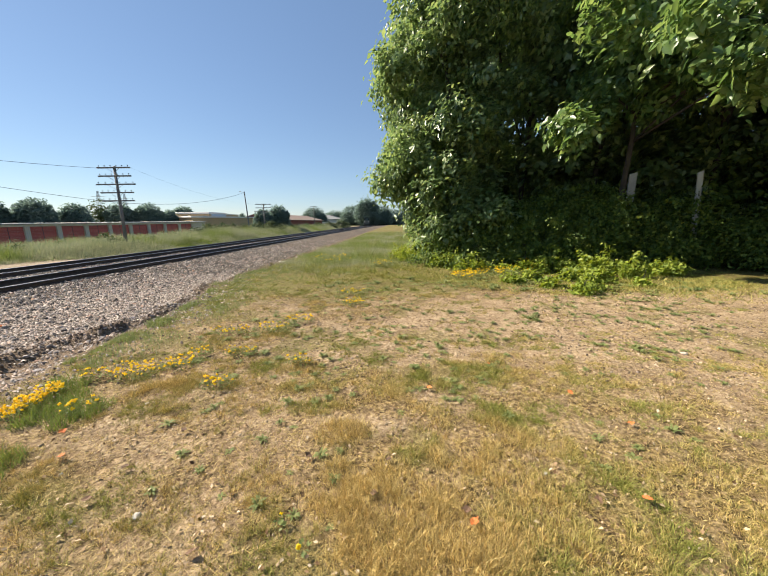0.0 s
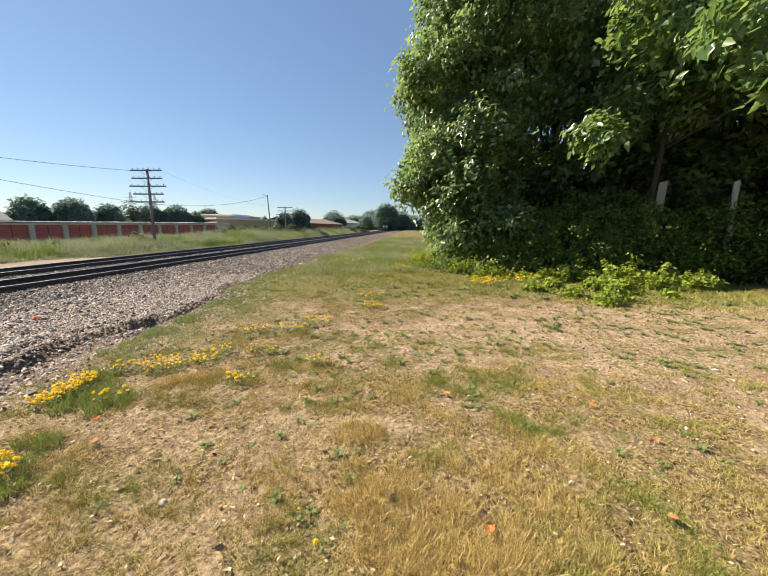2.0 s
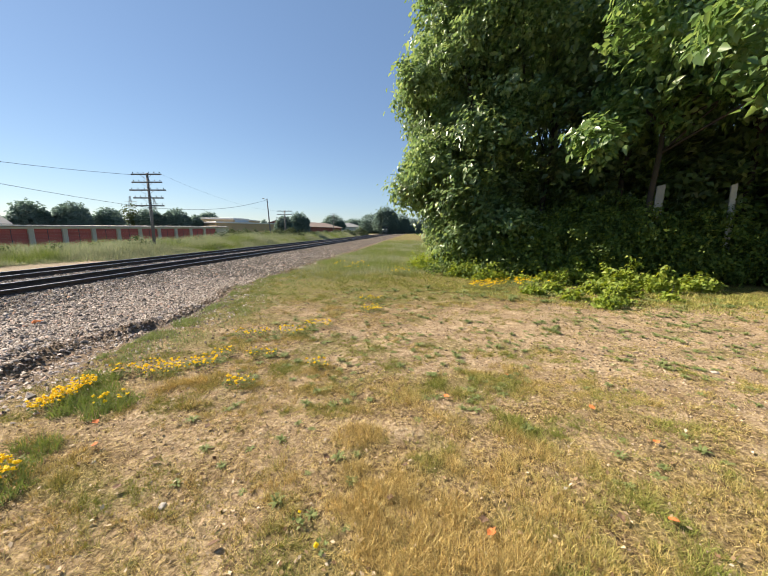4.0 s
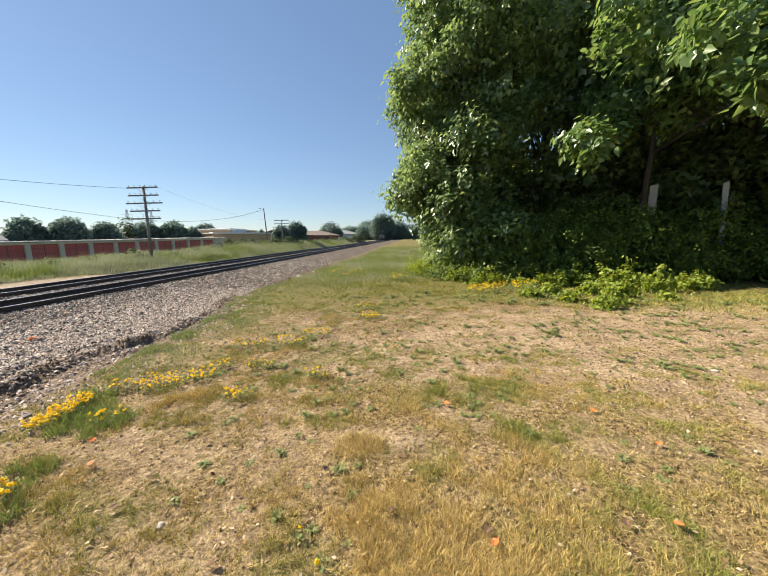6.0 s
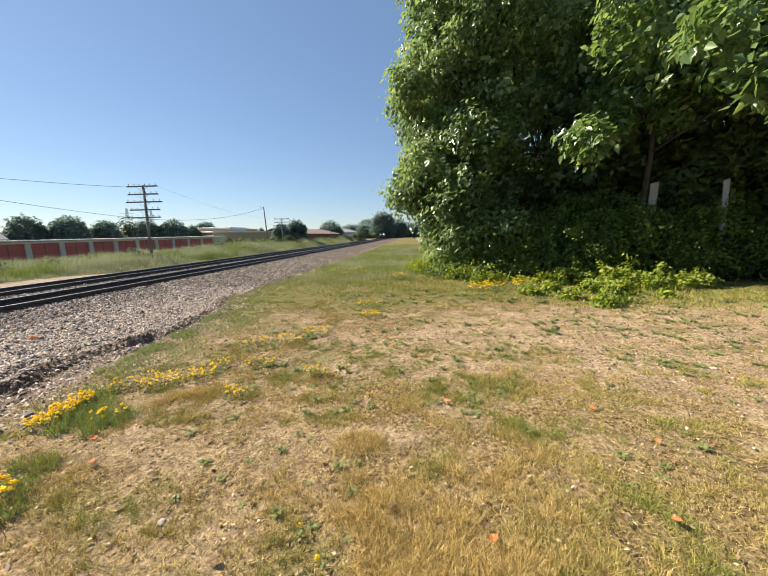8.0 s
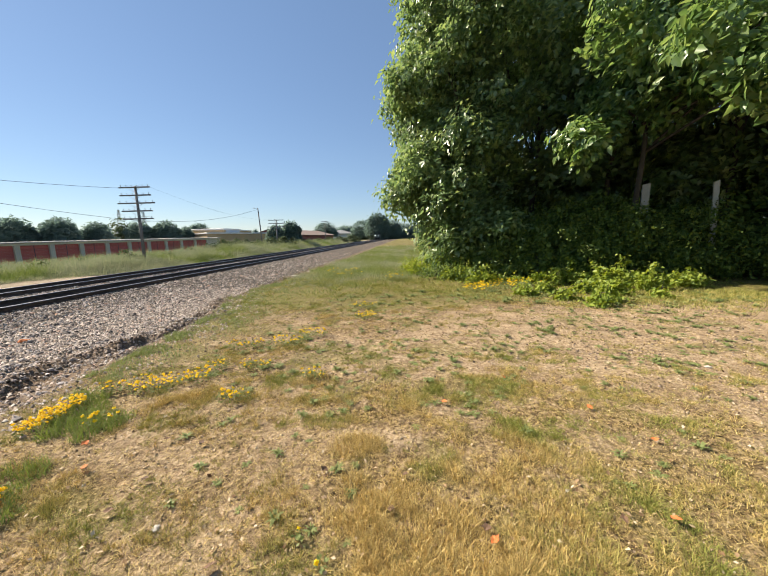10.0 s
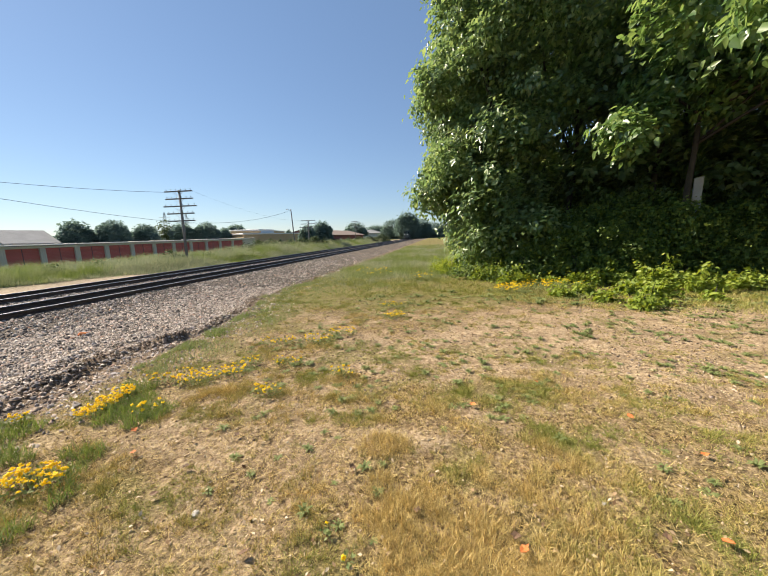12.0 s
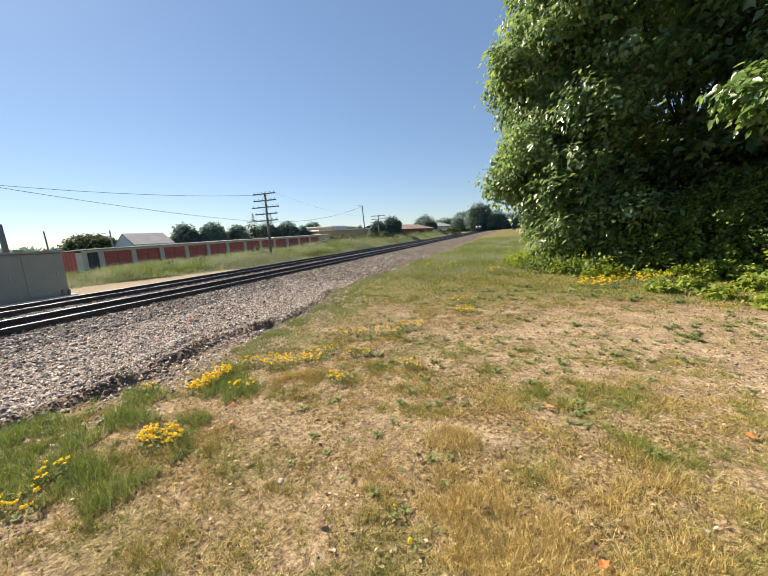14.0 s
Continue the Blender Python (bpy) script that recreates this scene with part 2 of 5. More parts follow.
def quick_mesh(name, verts, faces, material, parent=None, label="", values=None):
    """The same for large numpy arrays: verts (n, 3), faces (m, 3) of indices."""
    me = bpy.data.meshes.new(name)
    k = faces.shape[1]
    me.vertices.add(len(verts))
    me.vertices.foreach_set("co", np.ascontiguousarray(verts, dtype=np.float32).ravel())
    me.loops.add(faces.size)
    me.loops.foreach_set("vertex_index", np.ascontiguousarray(faces, dtype=np.int32).ravel())
    me.polygons.add(len(faces))
    me.polygons.foreach_set("loop_start", np.arange(0, faces.size, k, dtype=np.int32))
    me.update(calc_edges=True)
    if values is not None:
        at = me.attributes.new("tint", "FLOAT", "POINT")
        at.data.foreach_set("value", np.ascontiguousarray(values, dtype=np.float32))
    me.materials.append(material)
    ob = new(name, me)
    if parent:
        ob.parent = parent
    if label:
        ob["label"] = label
    return ob


def part(name, bm, material, parent, label="", smooth=False):
    me = bpy.data.meshes.new(name)
    bm.to_mesh(me)
    bm.free()
    for mm in (material if isinstance(material, (list, tuple)) else [material]):
        me.materials.append(mm)
    if smooth:
        me.polygons.foreach_set("use_smooth", [True] * len(me.polygons))
    ob = new(name, me)
    ob.parent = parent
    if label:
        ob["label"] = label
    return ob


def thing(name, x, y, z, rz, label, category, group="", kind=""):
    e = new(name)
    e.empty_display_size = 0.2
    e.matrix_world = pose(x, y, z, 0, 0, rz)
    return tagged(e, label, category, group, kind)


def box_bm(x0, y0, z0, x1, y1, z1, bevel=0.0, bm=None):
    bm = bm or bmesh.new()
    r = bmesh.ops.create_cube(bm, size=1.0, matrix=Matrix.Translation(((x0 + x1) / 2, (y0 + y1) / 2, (z0 + z1) / 2))
                              @ Matrix.Diagonal((abs(x1 - x0), abs(y1 - y0), abs(z1 - z0), 1)))
    if bevel:
        es = list({e for v in r["verts"] for e in v.link_edges})
        bmesh.ops.bevel(bm, geom=es, offset=bevel, segments=1, affect="EDGES")
    return bm


def tube_bm(points, radii, sides=8, bm=None):
    """A tapered tube along points."""
    bm = bm or bmesh.new()
    rings = []
    for i, pt in enumerate(points):
        a = Vector(points[max(i - 1, 0)])
        b = Vector(points[min(i + 1, len(points) - 1)])
        q = (b - a).normalized().to_track_quat("Z", "Y")
        rings.append([bm.verts.new(Vector(pt) + q @ Vector((math.cos(k * math.tau / sides) * radii[i], math.sin(k * math.tau / sides) * radii[i], 0)))
                      for k in range(sides)])
    for r0, r1 in zip(rings, rings[1:]):
        for k in range(sides):
            bm.faces.new((r0[k], r0[(k + 1) % sides], r1[(k + 1) % sides], r1[k]))
    bm.faces.new(rings[0][::-1])
    bm.faces.new(rings[-1])
    return bm


def vnoise(x, y, scale, seed):
    """Smooth value noise from 0 to 1 on arrays."""
    x, y = np.asarray(x) * scale + seed * 17.3, np.asarray(y) * scale - seed * 9.1
    xi, yi = np.floor(x).astype(np.int64), np.floor(y).astype(np.int64)
    fx, fy = x - xi, y - yi
    fx, fy = fx * fx * (3 - 2 * fx), fy * fy * (3 - 2 * fy)

    def h(a, b):
        n = (a * 374761393 + b * 668265263 + seed * 974634) & 0x7FFFFFFF
        n = ((n ^ (n >> 13)) * 1274126177) & 0x7FFFFFFF
        return ((n ^ (n >> 16)) & 0xFFFF) / 65535.0
    return (h(xi, yi) * (1 - fx) + h(xi + 1, yi) * fx) * (1 - fy) + (h(xi, yi + 1) * (1 - fx) + h(xi + 1, yi + 1) * fx) * fy


def fbm(x, y, scale, seed):
    return 0.55 * vnoise(x, y, scale, seed) + 0.28 * vnoise(x, y, scale * 2.1, seed + 1) + 0.17 * vnoise(x, y, scale * 4.3, seed + 2)


def step(v, a, b):
    s = np.clip((np.asarray(v) - a) / (b - a), 0, 1)
    return s * s * (3 - 2 * s)


SLANT, GRADE = 0.033, 0.0075


def bend(y):
    """How far the line, which runs a little to the right, has come over."""
    return SLANT * np.clip(np.asarray(y, dtype=float) - 8, 0, 600)


def rise(y):
    """The gentle climb of the line."""
    return GRADE * np.clip(np.asarray(y, dtype=float) - 10, 0, 220)


RAIL_X = (-12.15, -13.66, -15.75, -17.26)
RAIL_TOP, BED = -0.25, -0.46


def edge_x(y):
    """The ragged edge between lawn and ballast."""
    y = np.asarray(y, dtype=float)
    mid = np.interp(y, [-12, 1.5, 3, 5, 6.3, 7.5, 9.3, 11.3, 14, 17, 25, 40], [-4.5, -4.2, -3.82, -3.98, -4.08, -4.35, -4.8, -5.05, -4.85, -4.75, -4.75, -4.3]) + SLANT * np.clip(y - 40, 0, 600)
    return mid + 0.5 * (fbm(y * 0 + 3.0, y, 0.8, 5) - 0.5) + 0.25 * (vnoise(y * 0, y, 3.1, 6) - 0.5)


def ridge_x(y):
    """The line of soil and stone pushed up beside the lawn."""
    y = np.asarray(y, dtype=float)
    mid = np.interp(y, [-12, 1.5, 3, 4.1, 4.8, 5.3, 5.7, 6.3, 7.5, 9.3, 11.3, 14, 25, 40], [-5.2, -5.0, -5.15, -5.33, -5.42, -5.2, -4.85, -4.6, -4.85, -5.25, -5.45, -5.25, -5.1, -4.7]) + SLANT * np.clip(y - 40, 0, 600)
    return mid + 0.35 * (fbm(y * 0 + 9.0, y, 1.3, 7) - 0.5)


def ground_z(x, y):
    x, y = np.asarray(x, dtype=float), np.asarray(y, dtype=float)
    u = x - bend(y)
    lawn = -0.0065 * np.clip(y, -10, 30) + rise(y) * step(y, 14, 60) + 0.07 * (fbm(x, y, 0.6, 11) - 0.5) + 0.035 * (fbm(x, y, 3.2, 12) - 0.5)
    d = edge_x(y) - x
    bal = np.interp(u, [-19.5, -18.6, -17.9, -11.4, -9.0, -5.2, -4.2], [-0.62, -0.56, -0.44, -0.44, -0.43, -0.28, -0.2]) + 0.04 * (fbm(x, y, 1.2, 21) - 0.5)
    r = x - ridge_x(y)
    heap = 0.11 * np.exp(-(r / 0.17) ** 2) * (0.25 + step(fbm(x, y, 1.3, 23), 0.32, 0.58)) + 0.06 * np.exp(-((r + 0.62) / 0.16) ** 2) * step(fbm(x, y, 1.0, 24), 0.42, 0.6) - 0.025 * np.exp(-((r - 0.34) / 0.15) ** 2)
    heap = heap + 0.07 * (fbm(x, y, 3.6, 25) - 0.5) * np.exp(-(r / 0.9) ** 2)
    far = np.interp(u, [-60, -40, -34, -25, -22, -20.5, -19.5], [-0.7, -0.7, -0.6, -0.35, -0.45, -0.62, -0.62]) + 0.12 * (fbm(x, y, 0.5, 31) - 0.5)
    bal, far = bal + rise(y), far + rise(y)
    z = lawn + (bal - lawn) * step(d, -0.15, 0.75) + heap * step(d, -0.1, 0.25) * np.interp(y, [0, 9, 20, 40], [1, 1, 0.6, 0.3])
    return np.where(u < -19.5, far, z)


def bare_mask(x, y):
    """How bare the lawn is: the trodden track across it and worn spots."""
    x, y = np.asarray(x, dtype=float), np.asarray(y, dtype=float)
    mid = np.interp(x, [-2.5, -0.5, 1.0, 3.0, 6.0, 12.0], [4.5, 4.5, 5.1, 5.2, 5.6, 5.5])
    wide = np.interp(x, [-2.5, -0.5, 1.0, 3.0, 6.0, 12.0], [0.3, 0.8, 1.5, 2.1, 2.5, 2.5])
    road = np.exp(-(np.abs(y - mid) / wide) ** 4) * step(x, -2.6, 0.3)
    n = fbm(x, y, 0.9, 41)
    spots = step(fbm(x, y, 2.6, 43), 0.50, 0.62) * 0.7 + step(fbm(x, y, 7.0, 45), 0.52, 0.64) * 0.45
    spots = spots * (1 - 0.6 * step(2.6 - y, 0.0, 0.8)) * (1 - step(y, 7.5, 10.5))
    left = step(-0.3 - x, 0.0, 0.7) * step(fbm(x, y, 2.6, 48), 0.38, 0.60) * (1 - step(y, 5.0, 6.5)) * 0.7
    e = x - edge_x(y)
    verge = step(fbm(x, y, 2.0, 49), 0.42, 0.58) * (1 - step(e, 0.8, 1.5)) * (1 - step(y, 6.0, 9.0)) * 0.85
    spots = np.maximum(np.maximum(spots, left), verge)
    return np.clip(road * (0.60 + 1.0 * n + 0.9 * (fbm(x, y, 5.0, 47) - 0.5)) + spots, 0, 1)


def green_mask(x, y):
    """How green the grass is: the verge by the ballast, the far end, the edge of the wood, weeds."""
    x, y = np.asarray(x, dtype=float), np.asarray(y, dtype=float)
    d = x - edge_x(y)
    verge = (1 - step(d, 0.3 + 0.12 * np.clip(y - 4, 0, 8), 1.2 + 0.12 * np.clip(y - 4, 0, 8))) * (0.5 + 0.6 * step(y, 4.5, 6.5))
    end = step(y, np.interp(x, [-1.0, 1.0, 2.5], [6.0, 6.6, 7.6]), np.interp(x, [-1.0, 1.0, 2.5], [9.2, 9.3, 9.4]))
    n = step(fbm(x, y, 2.4, 51), 0.54, 0.68)
    near_right = step(x, 0.8, 1.8) * step(2.9 - y, 0.0, 0.5) * 0.15
    return np.clip(np.maximum(np.maximum(verge * (0.25 + 0.75 * step(fbm(x, y, 1.7, 53), 0.36, 0.58)), end), near_right) * (0.55 + 0.6 * fbm(x, y, 2.3, 53)) + 0.6 * n * step(fbm(x, y, 0.5, 55), 0.4, 0.6), 0, 1)


# ---------------------------------------------------------------- ground
def axis(stops):
    out = []
    for a, b, s in stops:
        out += list(np.arange(a, b, s))
    return np.array(out + [stops[-1][1]])


def make_ground():
    gx = axis([(-3000, -400, 400), (-400, -60, 20), (-60, -20, 1.0), (-20, -10, 0.2), (-10, -6, 0.25), (-6, 6, 0.1), (6, 14, 0.2), (14, 60, 4), (60, 400, 40), (400, 3000, 500)])
    gy = axis([(-3000, -400, 500), (-400, -20, 40), (-20, -6, 1.0), (-6, 0, 0.2), (0, 8, 0.1), (8, 22, 0.25), (22, 80, 1.5), (80, 400, 10), (400, 3000, 400)])
    X, Y = np.meshgrid(gx, gy)
    Z = ground_z(X, Y)
    n, m = X.shape
    i = np.arange(n * m).reshape(n, m)
    f = np.stack([i[:-1, :-1], i[:-1, 1:], i[1:, 1:], i[1:, :-1]], -1).reshape(-1, 4)
    ma, nt, p = shader("ground_soil")
    ob = quick_mesh("ground", np.stack([X, Y, Z], -1).reshape(-1, 3), f, ma)
    ob.data.polygons.foreach_set("use_smooth", [True] * len(ob.data.polygons))
    U = X - bend(Y)
    lawn = 1 - step(edge_x(Y) - X, 0.0, 0.35)
    far = 1 - step(U, -19.7, -18.7)
    weeds = far * step(-U, 21.0, 22.5) * step(Y, 8, 22) + far * step(-U, 23.5, 25.0) * (1 - step(Y, 8, 22))
    for name, v in (("bare", bare_mask(X, Y)), ("green", green_mask(X, Y)), ("lawn", lawn), ("far", far), ("weeds", weeds), ("mud", step(X - ridge_x(Y), -0.45, -0.05) * step(edge_x(Y) - X, -0.35, 0.15) * (0.35 + 0.65 * step(fbm(X, Y, 2.1, 27), 0.25, 0.55))), ("gauge_dark", np.maximum(step(0.95 - np.abs(U + 12.9), 0, 0.2), step(0.95 - np.abs(U + 16.5), 0, 0.2)) * 0.9), ("fines", (1 - step(ridge_x(Y) - X, 1.2, 3.0)) * 0.55 * (1 - step(Y, 8, 15)))):
        at = ob.data.attributes.new(name, "FLOAT", "POINT")
        at.data.foreach_set("value", v.astype(np.float32).ravel())

    def attr(name):
        a = nt.nodes.new("ShaderNodeAttribute")
        a.attribute_name = name
        return a.outputs["Fac"]
    n1, n2, n3 = noise_node(nt, 3.0, 6), noise_node(nt, 26.0, 5, 0.7), noise_node(nt, 110.0, 3, 0.7)
    # The dark end puts the shade between the blades into the ground colour.
    thatch = ramp(nt, n2, [(0.38, (0.06, 0.042, 0.025)), (0.5, (0.26, 0.185, 0.10)), (0.64, (0.54, 0.42, 0.26))])
    n4 = noise_node(nt, 1.7, 6, 0.7)
    n5 = noise_node(nt, 9.0, 4, 0.65)
    soil = ramp(nt, n2, [(0.36, (0.26, 0.185, 0.115)), (0.5, (0.50, 0.385, 0.26)), (0.64, (0.70, 0.56, 0.40))])
    greens = ramp(nt, n2, [(0.3, (0.12, 0.115, 0.04)), (0.7, (0.28, 0.25, 0.09))])
    gravel = ramp(nt, n3, [(0.34, (0.032, 0.027, 0.023)), (0.5, (0.11, 0.093, 0.08)), (0.68, (0.30, 0.255, 0.22))])
    fines = ramp(nt, n3, [(0.36, (0.13, 0.10, 0.08)), (0.5, (0.38, 0.31, 0.255)), (0.64, (0.66, 0.575, 0.50))])
    gravel = mix(nt, attr("fines"), gravel, fines)
    # Darker ballast between the two rails of each track.
    gravel = mix(nt, attr("gauge_dark"), gravel, ramp(nt, n3, [(0.3, (0.035, 0.029, 0.027)), (0.7, (0.10, 0.085, 0.078))]))
    sand = ramp(nt, n2, [(0.3, (0.34, 0.27, 0.20)), (0.7, (0.50, 0.42, 0.33))])
    weed = ramp(nt, n1, [(0.3, (0.10, 0.12, 0.04)), (0.7, (0.20, 0.20, 0.08))])
    soil = mix(nt, ramp(nt, n4, [(0.42, (0, 0, 0)), (0.62, (1, 1, 1))]), soil, ramp(nt, n3, [(0.3, (0.22, 0.155, 0.10)), (0.7, (0.47, 0.36, 0.25))]))
    col = mix(nt, attr("bare"), thatch, soil)
    col = mix(nt, attr("green"), col, greens)
    col = mix(nt, attr("lawn"), gravel, col)
    col = mix(nt, attr("far"), col, sand)
    col = mix(nt, attr("weeds"), col, weed)
    col = mix(nt, attr("mud"), col, ramp(nt, n2, [(0.36, (0.08, 0.058, 0.042)), (0.5, (0.20, 0.15, 0.11)), (0.64, (0.36, 0.28, 0.215))]))
    col = mix(nt, 0.55, col, ramp(nt, n5, [(0.34, (0.52, 0.47, 0.42)), (0.5, (0.88, 0.86, 0.84)), (0.66, (1, 1, 1))]), "MULTIPLY")
    nt.links.new(mix(nt, 0.7, col, ramp(nt, n3, [(0.3, (0.1, 0.08, 0.05)), (0.7, (0.8, 0.75, 0.65))]), "SOFT_LIGHT"), p.inputs["Base Color"])
    p.inputs["Roughness"].default_value = 0.95
    p.inputs["Specular IOR Level"].default_value = 0.15
    hm = nt.nodes.new("ShaderNodeMath")
    hm.operation = "MULTIPLY_ADD"
    hm.inputs[1].default_value = 1.6
    nt.links.new(n5, hm.inputs[0])
    nt.links.new(n2, hm.inputs[2])
    bump(nt, p, hm.outputs[0], 0.9, 0.035)
    return tagged(ob, "dry trodden lawn, gravel track bed and sandy verge", "ground", kind="structure")


make_ground()


# ---------------------------------------------------------------- blades and leaves
def blades(name, x, y, tint, height, width, lean, material, label, category="grass", spike=False, way=None):
    """Many bent grass blades, each a folded strip of three triangles."""
    n = len(x)
    z = ground_z(x, y) - 0.004
    a = RNG.uniform(0, math.tau, n) if way is None else way
    h = height * RNG.uniform(0.55, 1.35, n)
    ln = h * lean * RNG.uniform(0.3, 1.6, n)
    hz = np.sqrt(np.maximum(h * h - 0.6 * ln * ln, (0.25 * h) ** 2))
    b = RNG.uniform(0, math.tau, n)
    wx, wy = np.cos(b) * width / 2, np.sin(b) * width / 2
    dx, dy = np.cos(a) * ln, np.sin(a) * ln
    base = np.stack([x, y, z], -1)
    side = np.stack([wx, wy, 0 * wx], -1)
    mid = base + np.stack([dx * 0.35, dy * 0.35, hz * 0.6], -1)
    tip = base + np.stack([dx, dy, hz], -1)
    if spike:
        v = np.stack([base - side, base + side, tip], 1).reshape(-1, 3)
        f = np.arange(n * 3).reshape(-1, 3)
        return tagged(quick_mesh(name, v, f, material, values=np.repeat(tint, 3)), label, category, kind="stuff")
    v = np.stack([base - side, base + side, mid - side * 0.8, mid + side * 0.8, tip], 1).reshape(-1, 3)
    i = np.arange(n)[:, None] * 5
    f = np.concatenate([i + [0, 1, 3], i + [0, 3, 2], i + [2, 3, 4]], 1).reshape(-1, 3)
    ob = quick_mesh(name, v, f, material, values=np.repeat(tint, 5))
    return tagged(ob, label, category, kind="stuff")


LEAF = np.array([(0, 0, 0), (-0.27, 0.17, 0.09), (-0.29, 0.50, 0.07), (0, 1.08, -0.12), (0.29, 0.50, 0.07), (0.27, 0.17, 0.09)])
LEAF_F = np.array([(0, 5, 4), (0, 4, 3), (0, 3, 2), (0, 2, 1)])
SLIM = np.array([(0, 0, 0), (-0.3, 0.45, 0.05), (0, 1, -0.1), (0.3, 0.45, 0.05)])
SLIM_F = np.array([(0, 3, 2), (0, 2, 1)])


def leaves(name, pos, normal, size, material, parent=None, label="", shape=None, droop=0.9, wild=0.28):
    """Leaves at places, turned about roughly to the given normals, tips hanging."""
    L, F = (LEAF, LEAF_F) if shape is None else shape
    n = len(pos)
    nn = normal + RNG.normal(0, wild, (n, 3))
    nn /= np.linalg.norm(nn, axis=1)[:, None] + 1e-9
    t = RNG.normal(0, 0.8, (n, 3)) + np.array([0, 0, -droop]) + normal * 0.4
    t -= nn * (t * nn).sum(1)[:, None]
    t /= np.linalg.norm(t, axis=1)[:, None] + 1e-9
    s = np.cross(t, nn)
    sz = (size * RNG.uniform(0.6, 1.35, n))[:, None, None]
    v = pos[:, None, :] + sz * (L[None, :, 0, None] * s[:, None] + L[None, :, 1, None] * t[:, None] + L[None, :, 2, None] * nn[:, None])
    f = (np.arange(n)[:, None, None] * len(L) + F[None]).reshape(-1, 3)
    return quick_mesh(name, v.reshape(-1, 3), f, material, parent, label)


def blob_points(blobs, density, depth=0.28, clump=0.55, floor=None, per=11):
    """Points near the skin of ellipsoids (x, y, z, rx, ry, rz), gathered into sprays with gaps between."""
    P, N = [], []
    for (cx, cy, cz, rx, ry, rz) in blobs:
        area = 4 * math.pi * ((rx * ry) ** 1.6 / 3 + (rx * rz) ** 1.6 / 3 + (ry * rz) ** 1.6 / 3) ** (1 / 1.6)
        k = max(int(area * density / per), 4)
        d = RNG.normal(0, 1, (k, 3))
        d /= np.linalg.norm(d, axis=1)[:, None]
        r = np.array([rx, ry, rz])
        rad = 1 - depth * RNG.beta(1.0, 1.6, k) * 1.6 + 0.08 * RNG.normal(0, 1, k)
        c = np.array([cx, cy, cz]) + d * r * rad[:, None]
        nrm = d / r
        nrm /= np.linalg.norm(nrm, axis=1)[:, None]
        axis_ = nrm * np.array([1, 1, 0.3]) + RNG.normal(0, 0.35, (k, 3)) + np.array([0, 0, -0.25])
        axis_ /= np.linalg.norm(axis_, axis=1)[:, None]
        nrm = nrm * 0.55 + np.array([0, 0, 0.3]) + np.array(sun_way) * 0.55 + RNG.normal(0, 0.36, (k, 3))
        along = RNG.uniform(-0.7, 0.6, (k, per, 1))
        p = c[:, None] + axis_[:, None] * along * clump + RNG.normal(0, clump * 0.28, (k, per, 3)) - np.array([0, 0, 1.0]) * (along + 0.7) ** 2 * clump * 0.22
        P.append(p.reshape(-1, 3))
        N.append(np.repeat(nrm, per, 0))
    P, N = np.concatenate(P), np.concatenate(N)
    if floor is not None:
        ok = P[:, 2] > floor
        P, N = P[ok], N[ok]
    return P, N


def lumps(blobs, n, r0, r1, seed, flat=0.7):
    """The blobs with n smaller ones set into their skins, so that boughs stand out."""
    rnd = random.Random(seed)
    out = [(x, y, z, a * 0.86, b * 0.86, c * 0.86) for x, y, z, a, b, c in blobs]
    for _ in range(n):
        x, y, z, a, b, c = rnd.choice(blobs)
        d = Vector((rnd.gauss(0, 1), rnd.gauss(-0.5, 1), rnd.gauss(0, 1))).normalized()
        r = rnd.uniform(r0, r1)
        out.append((x + d.x * a * 0.88, y + d.y * b * 0.88, z + d.z * c * 0.88, r, r * 0.9, r * flat))
    return out


def tree(name, x, y, z0, blobs, density, size, material, label, trunk_r=0.16, trunk_h=3.0, lean=(0.3, 0.0), limbs=5, group="", shape=None, category="tree", clump=0.5, floor=0.25, seed=1, depth=0.28, per=11, wild=0.28):
    """A tapered trunk with limbs towards its blobs of foliage and a crown of single leaves. Places are relative to its foot."""
    rnd = random.Random(seed)
    e = thing(name, x, y, z0, 0, label, category, group)
    pts, rad = [], []
    for i in range(7):
        s = i / 6
        pts.append((lean[0] * s * s + rnd.uniform(-1, 1) * trunk_r * 0.35 * s, lean[1] * s * s + rnd.uniform(-1, 1) * trunk_r * 0.35 * s, -0.1 + s * (trunk_h + 0.1)))
        rad.append(trunk_r * (1.25 if i == 0 else 1.0 - 0.45 * s))
    part("trunk", tube_bm(pts, rad, 9), M_BARK, e, smooth=True)
    order = sorted(blobs, key=lambda b: -b[3] * b[5])[:limbs]
    for b in order:
        st = Vector(pts[rnd.randint(5, 6)])
        en = Vector(b[:3])
        mid = st.lerp(en, 0.5) + Vector((rnd.uniform(-0.3, 0.3), rnd.uniform(-0.3, 0.3), rnd.uniform(0.0, 0.4)))
        part("limb", tube_bm([st, mid, en], [trunk_r * 0.42, trunk_r * 0.26, trunk_r * 0.08], 6), M_BARK, e, smooth=True)
    P, N = blob_points(blobs, density, clump=clump, floor=floor, depth=depth, per=per)
    leaves("crown", P, N, size, material, e, shape=shape, wild=wild)
    return e


